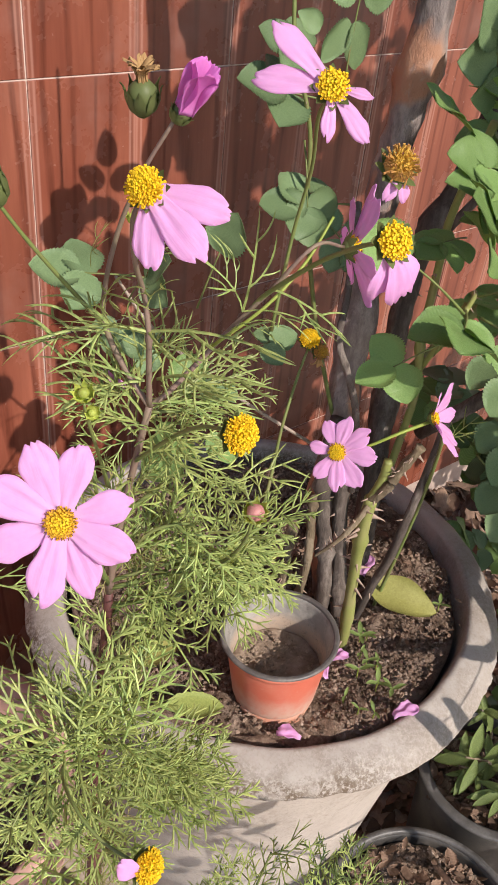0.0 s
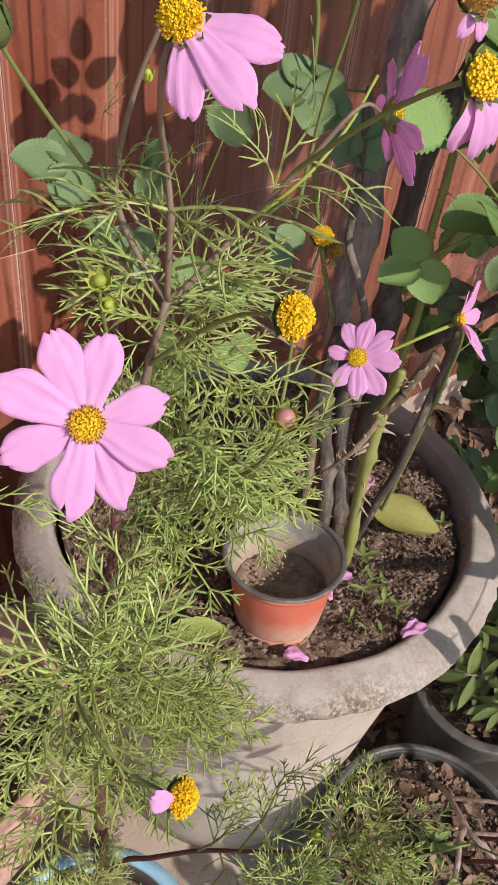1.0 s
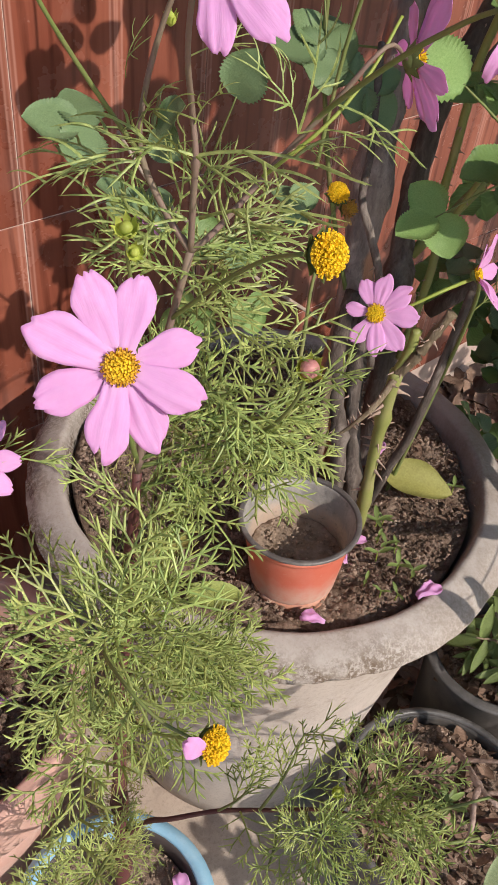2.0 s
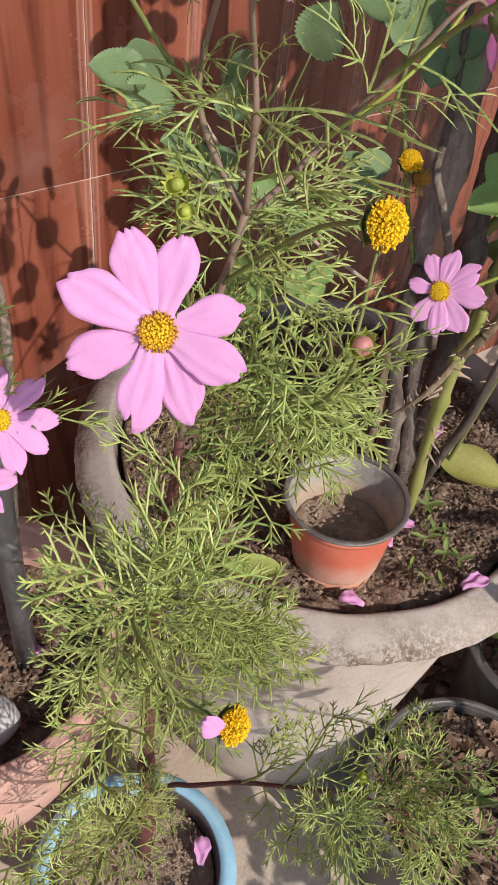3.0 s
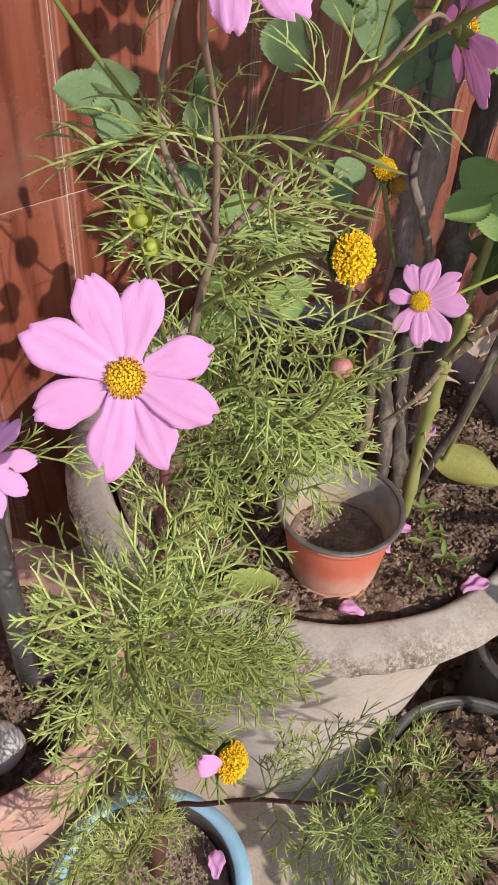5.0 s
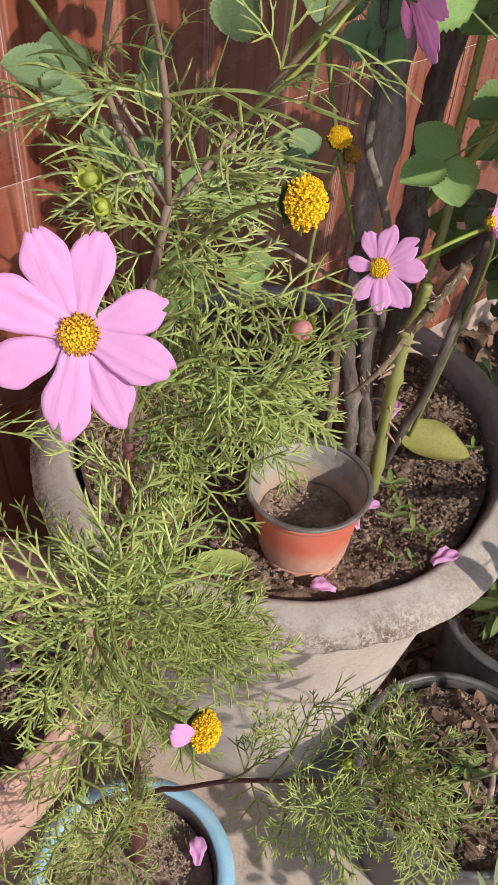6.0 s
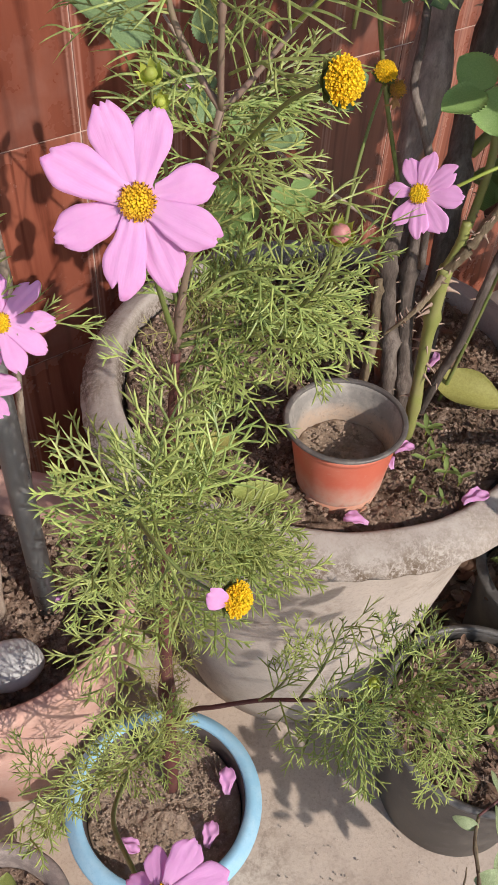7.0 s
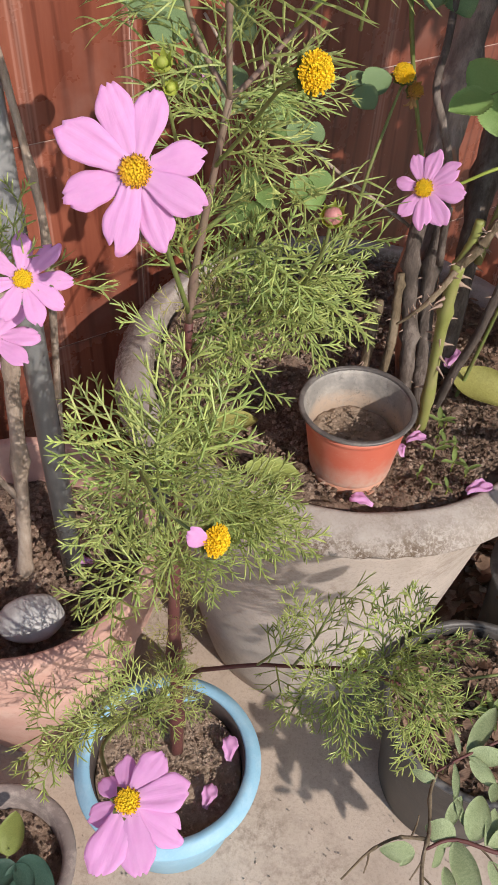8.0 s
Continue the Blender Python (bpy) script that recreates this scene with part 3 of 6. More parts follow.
# ---- leaves, petals and florets ----
def seg(verts, faces, a, b, w0, w1, bow, side):
    """One thread of a leaf: a flat three-sided prism that bows and ends in a point."""
    d = (b - a).normalized()
    x = d.cross(side).normalized()
    z = x.cross(d)
    mid = a.lerp(b, 0.70) + bow
    k = len(verts)
    for p, w in ((a, w0), (mid, w1)):
        verts.extend((p + x * w, p - x * w, p + z * w * 0.7))
    verts.append(b)
    for i in range(3):
        j = (i + 1) % 3
        faces.append((k + i, k + j, k + 3 + j, k + 3 + i))
        faces.append((k + 3 + i, k + 3 + j, k + 6))


def ribbon(verts, faces, line, w0, w1, up):
    """One unbroken three-sided thread along a line, ending in a point."""
    k, n = len(verts), len(line)
    for i, p in enumerate(line[:-1]):
        d = (line[i + 1] - line[max(0, i - 1)]).normalized()
        x = d.cross(up).normalized()
        z = x.cross(d)
        w = w0 + (w1 - w0) * i / (n - 1)
        verts.extend((p + x * w, p - x * w, p + z * w * 0.7))
    verts.append(line[-1])
    for i in range(n - 2):
        a = k + 3 * i
        for j in range(3):
            q = (j + 1) % 3
            faces.append((a + j, a + q, a + 3 + q, a + 3 + j))
    a = k + 3 * (n - 2)
    faces.extend((a + j, a + (j + 1) % 3, a + 3) for j in range(3))


def frond_mesh(seed, pairs, material, width=0.013, open_=0.9, curl=0.25, lobes=2):
    """A feathery cosmos leaf, one unit long along y: a midrib with pairs of side ribs, each set with narrow straight lobes."""
    rnd = random.Random(seed)
    verts, faces = [], []
    up = Vector((0, 0, 1))
    side = rnd.uniform(-0.16, 0.16)
    rib = [Vector((side * s * s, s, 0.10 * math.sin(2.6 * s) - curl * s * s)) for s in [i / 8 for i in range(9)]]
    ribbon(verts, faces, rib, width * 1.2, width * 0.6, up)
    for i in range(pairs):
        s = 0.17 + 0.68 * i / (pairs - 1) + rnd.uniform(-0.02, 0.02)
        k = min(7, int(s * 8))
        at = rib[k].lerp(rib[k + 1], s * 8 - k)
        ln = (0.58 - 0.42 * max(0.0, s - 0.25)) * rnd.uniform(0.8, 1.12)
        for sign in (-1, 1):
            an = open_ * rnd.uniform(0.82, 1.12) * (1.0 - 0.25 * s)
            d = Vector((sign * math.sin(an), math.cos(an), rnd.uniform(-0.25, 0.32)))
            l = ln * rnd.uniform(0.85, 1.1)
            bow = Vector((sign * 0.03, -0.03, rnd.uniform(-0.03, 0.05))) * l
            seg(verts, faces, at, at + d * l, width, width * 0.92, bow, up)
            for j in range(lobes):
                q = 0.36 + 0.29 * j + rnd.uniform(-0.04, 0.04)
                p = at + d * (l * q) + bow * min(1.0, q / 0.7)
                for tw in (-1, 1):
                    if rnd.random() < 0.16:
                        continue
                    b2 = an + tw * rnd.uniform(0.50, 0.78)
                    d2 = Vector((sign * math.sin(b2), math.cos(b2), d.z + rnd.uniform(-0.25, 0.25)))
                    l2 = l * (0.46 - 0.10 * j) * rnd.uniform(0.75, 1.2)
                    seg(verts, faces, p, p + d2 * l2, width * 0.92, width * 0.86, Vector((-d2.y * sign * tw, d2.x * sign * tw, 0)) * (0.03 * l2), up)
    me = bpy.data.meshes.new("leaf")
    me.from_pydata(verts, [], faces)
    me.materials.append(material)
    return me


def arching_mesh(seed, material, width, curl):
    """A young cosmos leaf, one unit long along y: a few long smooth threads that arch over."""
    rnd = random.Random(seed)
    verts, faces = [], []
    up = Vector((0, 0, 1))

    def thread(at, ang, ln, bend, fall, w):
        p, prev = Vector(at), None
        n = 7
        line = [p.copy()]
        for i in range(n):
            a = ang + bend * i / n
            p = p + Vector((math.sin(a), math.cos(a), 0.30 - fall * (i / n) * 1.6)).normalized() * (ln / n)
            line.append(p.copy())
        ribbon(verts, faces, line, w, w * 0.55, up)
        return line

    rib = thread((0, 0, 0), 0.0, 1.0, rnd.uniform(-0.5, 0.5), curl, width)
    for k, s in ((2, -1), (2, 1), (3, 1), (4, -1), (5, 1)):
        if rnd.random() < 0.12:
            continue
        side = thread(rib[k], s * rnd.uniform(0.55, 0.95), rnd.uniform(0.42, 0.72) * (1.15 - 0.12 * k), -s * rnd.uniform(0.1, 0.7), curl * rnd.uniform(0.6, 1.3), width * 0.9)
        if k < 4:
            thread(side[3], s * rnd.uniform(0.2, 0.45), 0.26, 0.0, curl, width * 0.8)
            thread(side[2], s * rnd.uniform(1.2, 1.5), 0.20, 0.0, curl, width * 0.8)
    me = bpy.data.meshes.new("leaf")
    me.from_pydata(verts, [], faces)
    me.materials.append(material)
    return me


FRONDS = [frond_mesh(i, (4, 5, 5, 4)[i % 4], FERN, 0.0118, 0.68 + 0.09 * (i % 3), 0.03 + 0.14 * (i % 4)) for i in range(14)]
FRONDS_SPARSE = [arching_mesh(40 + i, FERN, 0.0140, 0.25 + 0.18 * i) for i in range(5)]
FRONDS_OLD = [frond_mesh(60 + i, 4, FERN_OLD, 0.012, 0.9, 0.35) for i in range(3)]


def petal_mesh(seed, width=0.23, cup=0.05, material=None, base=0.50):
    """A broad petal with a blunt notched end, one unit long along y, creased down the middle, with its own thickness."""
    rnd = random.Random(seed)
    bm = bmesh.new()
    nx, ny = 12, 14
    notch = [(rnd.uniform(-0.65, 0.65), rnd.uniform(0.03, 0.075)) for _ in range(3)]
    skew, lean = rnd.uniform(-0.07, 0.07), rnd.uniform(-0.05, 0.05)
    curl = rnd.uniform(-0.06, 0.05)
    layers = []
    for under in (0, 1):
        g = {}
        for j in range(ny + 1):
            v = j / ny
            rise = min(1.0, v / 0.66)
            w = width * (base + (1 - base) * rise * rise * (3 - 2 * rise)) * (1 - 0.46 * max(0, (v - 0.66) / 0.34) ** 1.9)
            for i in range(nx + 1):
                u = i / nx * 2 - 1
                edge = 1 + 0.10 * noise.noise(Vector((v * 4.5, 3.0 if u > 0 else -3.0, seed)))
                tip = 1 - 0.11 * u * u + skew * u - sum(h * math.exp(-((u - c) / 0.17) ** 2) for c, h in notch)
                y = v * (1 - (1 - tip) * v ** 3)
                z = cup * math.sin(v * 2.4) - 0.9 * cup * v * v - 0.022 * u * u * (0.4 + v) - 0.012 * math.exp(-(u / 0.16) ** 2) * math.sin(v * 2.9) + 0.006 * math.cos(u * 9 + seed) * math.sin(v * 3.0)
                z += 0.026 * noise.noise(Vector((u * 1.8, v * 2.5, seed))) + curl * max(0.0, v - 0.6) * (u + 0.4) + 0.004 * math.sin(u * 11 + seed) * v
                g[i, j] = bm.verts.new((u * w * edge + lean * v * v, y, z - 0.005 * under * (0.3 + 0.7 * math.sin(math.pi * i / nx))))
        layers.append(g)
    for k, g in enumerate(layers):
        for j in range(ny):
            for i in range(nx):
                q = (g[i, j], g[i + 1, j], g[i + 1, j + 1], g[i, j + 1])
                bm.faces.new(q if k == 0 else q[::-1])
    a, b = layers
    edge = [(i, 0) for i in range(nx)] + [(nx, j) for j in range(ny)] + [(i, ny) for i in range(nx, 0, -1)] + [(0, j) for j in range(ny, 0, -1)]
    for p, q in zip(edge, edge[1:] + edge[:1]):
        bm.faces.new((a[p], b[p], b[q], a[q]))
    return mesh_of("petal", bm, material or PETAL)


PETALS = [petal_mesh(i, 0.255 + 0.012 * (i % 4), 0.03 + 0.02 * (i % 2)) for i in range(9)]
PETALS_CURLED = [petal_mesh(20 + i, 0.21, 0.16, base=0.42) for i in range(3)]
PETALS_FALLEN = [petal_mesh(50 + i, 0.34, 0.12 + 0.05 * i) for i in range(3)]
for me in PETALS_FALLEN:
    # crumpled as they dry
    for v in me.vertices:
        p = v.co.copy()
        v.co.z += 0.10 * noise.noise(Vector((p.x * 4.0, p.y * 2.8, 4.0))) + 0.02 * math.sin(p.x * 21 + 3 * p.y)
        v.co.x += 0.10 * noise.noise(Vector((p.x * 3.0, p.y * 4.0, 9.0)))
        v.co.y += 0.08 * noise.noise(Vector((p.x * 4.0, p.y * 3.0, 15.0)))
PETALS_YOUNG = [petal_mesh(70 + i, 0.34, 0.10, PETAL_YOUNG) for i in range(2)]
PETAL_DRY = petal_mesh(31, 0.16, 0.2, WITHERED)


def floret_mesh(name, count, dome, material, flat=0.0, seed=1, fat=0.105, shag=0.0):
    """A domed head of tight florets, one unit in radius, its axis along z."""
    rnd = random.Random(seed)
    verts, faces = [], []
    # the base under the florets
    n = 14
    rings = []
    for r in (1.0, 0.8, 0.45):
        k = len(verts)
        z = dome * math.sqrt(max(0, 1 - r * r)) * 0.75 - 0.12
        verts += [Vector((r * 0.86 * math.cos(6.2832 * i / n), r * 0.86 * math.sin(6.2832 * i / n), z)) for i in range(n)]
        rings.append(k)
    for a, b in zip(rings, rings[1:]):
        faces += [(a + i, a + (i + 1) % n, b + (i + 1) % n, b + i) for i in range(n)]
    faces.append(tuple(rings[2] + i for i in range(n)))
    for i in range(count):
        r = math.sqrt((i + 0.5) / count)
        a = i * 2.39996
        base = Vector((r * math.cos(a), r * math.sin(a), dome * math.sqrt(max(0.0, 1 - r * r * 0.96))))
        nrm = Vector((base.x, base.y, base.z / max(0.2, dome) ** 1.4 + flat)).normalized()
        nrm = (nrm + Vector((rnd.uniform(-1, 1), rnd.uniform(-1, 1), rnd.uniform(-1, 1))) * (0.30 + shag)).normalized()
        x = nrm.orthogonal().normalized()
        y = nrm.cross(x)
        ln = rnd.uniform(0.10, 0.24 + shag)
        w = fat * rnd.uniform(0.8, 1.2)
        k = len(verts)
        for h, ww in ((-0.14, 0.6), (ln * 0.55, 0.8), (ln, 1.0)):
            for s in range(5):
                t = 6.2832 * s / 5 + rnd.uniform(-0.2, 0.2)
                verts.append(base * 0.94 + nrm * h + (x * math.cos(t) + y * math.sin(t)) * w * ww)
        verts.append(base * 0.94 + nrm * (ln * 0.72))
        for q in (0, 5):
            faces += [(k + q + s, k + q + (s + 1) % 5, k + q + 5 + (s + 1) % 5, k + q + 5 + s) for s in range(5)]
        faces += [(k + 10 + s, k + 10 + (s + 1) % 5, k + 15) for s in range(5)]
    me = bpy.data.meshes.new(name)
    me.from_pydata(verts, [], faces)
    me.materials.append(material)
    return me


DISC = floret_mesh("disc", 150, 0.40, POLLEN_DARK, 0.4, 1, 0.082, 0.02)
DISC_BRIGHT = floret_mesh("disc", 110, 0.45, POLLEN, 0.4, 5, 0.096, 0.04)
POMPOM = floret_mesh("florets", 330, 0.95, POLLEN, 0.0, 2, 0.080, 0.14)
POMPOM_DRY = floret_mesh("florets", 100, 0.9, FADED, 0.0, 3, 0.075, 0.26)


def anthers_mesh(seed=3):
    rnd = random.Random(seed)
    bm = bmesh.new()
    for i in range(26):
        a = i * 2.39996
        r = rnd.uniform(0.84, 1.06)
        p = Vector((r * math.cos(a), r * math.sin(a), 0.18 + 0.40 * math.sqrt(max(0, 1 - r * r * 0.95))))
        d = Vector((p.x * 0.7, p.y * 0.7, 0.8)).normalized()
        tube(bm, [p, p + d * 0.12, p + d * 0.20], 0.032, 0.026, 5)
    return mesh_of("anther_ring", bm, ANTHER)


ANTHERS = anthers_mesh()


def sepal_mesh():
    bm = bmesh.new()
    for k in range(8):
        a = 2 * math.pi * k / 8
        d, s = Vector((math.cos(a), math.sin(a), 0)), Vector((-math.sin(a), math.cos(a), 0))
        rows = [(0.15, 0.28, -0.55), (0.75, 0.36, -0.30), (1.12, 0.24, -0.02), (1.42, 0.03, 0.12)]
        prev = None
        for r, w, z in rows:
            cur = [bm.verts.new(d * r + s * w + Vector((0, 0, z))), bm.verts.new(d * r + Vector((0, 0, z - 0.05))), bm.verts.new(d * r - s * w + Vector((0, 0, z)))]
            if prev:
                bm.faces.new((prev[0], prev[1], cur[1], cur[0]))
                bm.faces.new((prev[1], prev[2], cur[2], cur[1]))
            prev = cur
    lathe(bm, [(0, -0.75), (0.25, -0.72), (0.55, -0.5), (0.85, -0.15), (0.8, 0.02), (0, 0.05)], 14)
    return mesh_of("calyx", bm, CALYX)


SEPALS = sepal_mesh()
RIGHT = Vector((0.995, 0.0, 0.09))


def facing(at, normal, size):
    """A pose at a flower's heart, its z along the way it faces and its x to the right."""
    z = Vector(normal).normalized()
    x = (RIGHT - z * RIGHT.dot(z)).normalized()
    return Matrix.LocRotScale(Vector(at), Matrix((x, z.cross(x), z)).transposed().to_quaternion(), Vector((size,) * 3))


def flower(parent, at, normal, petals, disc_r, disc=None, raise_=8, label="", anthers=True, meshes=None, wide=1.0, seed=0):
    """petals: (degrees round the heart, length in metres, extra degrees of droop)."""
    rnd = random.Random(seed)
    m = facing(at, normal, disc_r)
    heart = place("flower", disc or DISC, parent, m, label)
    place("calyx", SEPALS, heart, m @ Matrix.Translation((0, 0, -0.15)))
    if anthers:
        place("anther_ring", ANTHERS, heart, m)
    m1 = facing(at, normal, 1.0)
    for i, (deg, ln, droop) in enumerate(petals):
        me = (meshes or PETALS)[(i + seed) % len(meshes or PETALS)]
        turn = Matrix.Rotation(radians(deg - 90), 4, "Z") @ Matrix.Rotation(radians(raise_ - droop + rnd.uniform(-4, 4)), 4, "X") @ Matrix.Rotation(radians(rnd.uniform(-7, 7)), 4, "Y")
        lift = Matrix.Translation((0, 0, -0.0012 + 0.0007 * (i % 2)))
        start = Matrix.Translation((0, disc_r * 0.55, 0))
        k = 0.94 * (ln - disc_r * 0.55)
        place("petal", me, heart, m1 @ lift @ turn @ start @ Matrix.Diagonal((k * wide, k, k, 1)))
    return heart


def spent_head(parent, at, normal, r, petals=(), label="", mesh=None, seed=0):
    """A head of yellow florets that has lost all or most of its petals."""
    return flower(parent, at, normal, petals, r, mesh or POMPOM, 0, label, False, PETALS_CURLED, 1.3, seed)


def cup_mesh(material):
    """Eight pointed sepals that hug a bud of one unit's radius, their tips standing free."""
    bm = bmesh.new()
    for k in range(8):
        a = 2 * math.pi * k / 8 + 0.08 * math.sin(k * 5)
        d, s = Vector((math.cos(a), math.sin(a), 0)), Vector((-math.sin(a), math.cos(a), 0))
        rows = [(0.30, 0.20, -1.0), (0.86, 0.36, -0.55), (1.08, 0.40, 0.0), (1.10, 0.26, 0.42), (1.16 + 0.06 * (k % 3), 0.10, 0.72), (1.28 + 0.12 * (k % 3), 0.01, 0.92 + 0.1 * (k % 2))]
        prev = None
        for r, w, z in rows:
            cur = [bm.verts.new(d * (r - 0.05) + s * w + Vector((0, 0, z))), bm.verts.new(d * (r + 0.06) + Vector((0, 0, z))), bm.verts.new(d * (r - 0.05) - s * w + Vector((0, 0, z)))]
            if prev:
                bm.faces.new((prev[0], prev[1], cur[1], cur[0]))
                bm.faces.new((prev[1], prev[2], cur[2], cur[1]))
            prev = cur
    lathe(bm, [(0, -1.15), (0.22, -1.12), (0.5, -0.92), (0.45, -0.8), (0, -0.75)], 14)
    return mesh_of("calyx", bm, material)


CUP, CUP_BRIGHT = cup_mesh(CALYX), cup_mesh(BUD_GREEN)


def bud(parent, at, normal, r, material, label="", tall=1.0, flare=1.08):
    bm = bmesh.new()
    lathe(bm, [(0, -0.9), (0.45, -0.8), (0.88, -0.35), (1.0, 0.1), (0.86, 0.55), (0.5, 0.9), (0.2, 1.02), (0, 1.05)], 20, 0.08, 3)
    m = facing(at, normal, r)
    k = 0.8 if material == BUD_GREEN else 1.0
    b = part("bud", bm, material, parent, label, m @ Matrix.Diagonal((k, k, k * tall, 1)))
    place("calyx", CUP if material == CALYX else CUP_BRIGHT, b, m @ Matrix.Diagonal((flare, flare, tall, 1)) @ Matrix.Translation((0, 0, -0.12)))
    return b


def stem(parent, pts, r0, r1, material=None, name="stem", knots=(), sides=8, wobble=0.05):
    bm = bmesh.new()
    line = flow(pts)
    tube(bm, line, r0, r1, sides, wobble, len(line), knots)
    part(name, bm, material or STEM_GREEN, parent)
    return line


def leaf_at(parent, at, forward, size, seed, meshes=None, roll=None):
    rnd = random.Random(seed)
    ms = meshes or FRONDS
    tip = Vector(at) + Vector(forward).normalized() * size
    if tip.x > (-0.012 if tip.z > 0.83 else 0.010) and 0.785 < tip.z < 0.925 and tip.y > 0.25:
        return                                  # keeps the camera's view of the small pot clear
    up = roll or Vector((rnd.uniform(-0.5, 0.5), rnd.uniform(-0.9, 0.1), 1.0))
    place("leaf", ms[rnd.randrange(len(ms))], parent, frame_of(at, forward, up, size))


def spray(parent, line, count, size, seed, up=0.35, out=1.0, start=0.15, meshes=None, ahead=0.7, lean=(0, 0, 0)):
    """Feathery leaves in a spiral along a stem."""
    rnd = random.Random(seed)
    n = len(line) - 1
    for i in range(count):
        s = start + (1 - start) * (i + rnd.random()) / count
        k = min(n - 1, int(s * n))
        at = line[k].lerp(line[k + 1], s * n - k)
        d = (line[k + 1] - line[k]).normalized()
        x = d.orthogonal().normalized()
        a = i * 2.4 + rnd.uniform(-0.5, 0.5)
        r = x * math.cos(a) + d.cross(x) * math.sin(a)
        f = r * out + d * ahead * rnd.uniform(0.5, 1.2) + Vector((0, 0, up)) * rnd.uniform(0.3, 1.3) + Vector(lean)
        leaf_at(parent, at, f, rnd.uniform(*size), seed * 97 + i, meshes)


# ---- the cosmos in the blue pot ----
cosmos = thing("cosmos_plant", (-0.087, 0.420, 0.145), "tall pink cosmos with feathery green leaves growing from the blue pot", "flowering plant")
main = stem(cosmos, [(-0.087, 0.420, 0.130), (-0.085, 0.424, 0.28), (-0.086, 0.426, 0.42), (-0.084, 0.430, 0.58), (-0.078, 0.440, 0.74), (-0.074, 0.446, 0.82), (-0.068, 0.447, 0.93)],
            0.0100, 0.0038, STEM_RED, knots=(0.13, 0.34, 0.6, 0.86), sides=12)
main += stem(cosmos, [(-0.068, 0.447, 0.93), (-0.060, 0.442, 1.00), (-0.037, 0.425, 1.128)], 0.0034, 0.0022, STEM_MAUVE, knots=(0.3, 0.62, 0.97), sides=12)[1:]
top = stem(cosmos, [(-0.037, 0.425, 1.128), (-0.037, 0.416, 1.165), (-0.037, 0.410, 1.190), (-0.040, 0.409, 1.214), (-0.043, 0.389, 1.243), (-0.042, 0.372, 1.272), (-0.037, 0.372, 1.283)], 0.0020, 0.0012, STEM_MAUVE, knots=(0.3,))
left = stem(cosmos, [(-0.037, 0.425, 1.128), (-0.052, 0.429, 1.149), (-0.065, 0.431, 1.178), (-0.065, 0.427, 1.205), (-0.056, 0.418, 1.245), (-0.042, 0.408, 1.282), (-0.026, 0.401, 1.312)], 0.0022, 0.0010, STEM_MAUVE)
stem(cosmos, [(-0.066, 0.431, 1.180), (-0.088, 0.408, 1.222), (-0.101, 0.392, 1.250), (-0.110, 0.380, 1.272)], 0.0014, 0.0010)
right = stem(cosmos, [(-0.037, 0.425, 1.128), (-0.024, 0.427, 1.140), (0.008, 0.438, 1.178), (0.033, 0.433, 1.213), (0.055, 0.434, 1.242), (0.078, 0.480, 1.224)], 0.0021, 0.0010, STEM_MAUVE)
stem(cosmos, [(0.022, 0.4365, 1.197), (0.030, 0.430, 1.211), (0.052, 0.392, 1.249), (0.066, 0.357, 1.274), (0.073, 0.340, 1.284)], 0.0016, 0.0011)
stem(cosmos, [(0.000, 0.431, 1.172), (0.030, 0.429, 1.203), (0.052, 0.446, 1.226), (0.066, 0.46, 1.25)], 0.0012, 0.0009, STEM_LIME)
stem(cosmos, [(0.040, 0.499, 1.15), (0.046, 0.497, 1.22), (0.051, 0.480, 1.27), (0.047, 0.44, 1.31), (0.048, 0.414, 1.326)], 0.0014, 0.0010)
stem(cosmos, [(-0.048, 0.433, 1.075), (-0.021, 0.400, 1.122), (-0.003, 0.358, 1.162), (0.010, 0.325, 1.185)], 0.0015, 0.0011)
stem(cosmos, [(-0.068, 0.446, 0.94), (-0.075, 0.40, 1.03), (-0.072, 0.345, 1.10), (-0.069, 0.305, 1.137)], 0.0022, 0.0013)
stem(cosmos, [(0.020, 0.440, 0.98), (0.027, 0.418, 1.01), (0.034, 0.404, 1.04), (0.036, 0.398, 1.062)], 0.0016, 0.0012)
stem(cosmos, [(0.040, 0.470, 0.93), (0.056, 0.53, 0.985), (0.066, 0.585, 1.01), (0.077, 0.622, 1.038), (0.084, 0.634, 1.062)], 0.0018, 0.0012)
stem(cosmos, [(-0.078, 0.400, 0.76), (-0.084, 0.330, 0.87), (-0.068, 0.278, 0.918), (-0.046, 0.253, 0.919), (-0.024, 0.243, 0.913)], 0.0013, 0.0010)

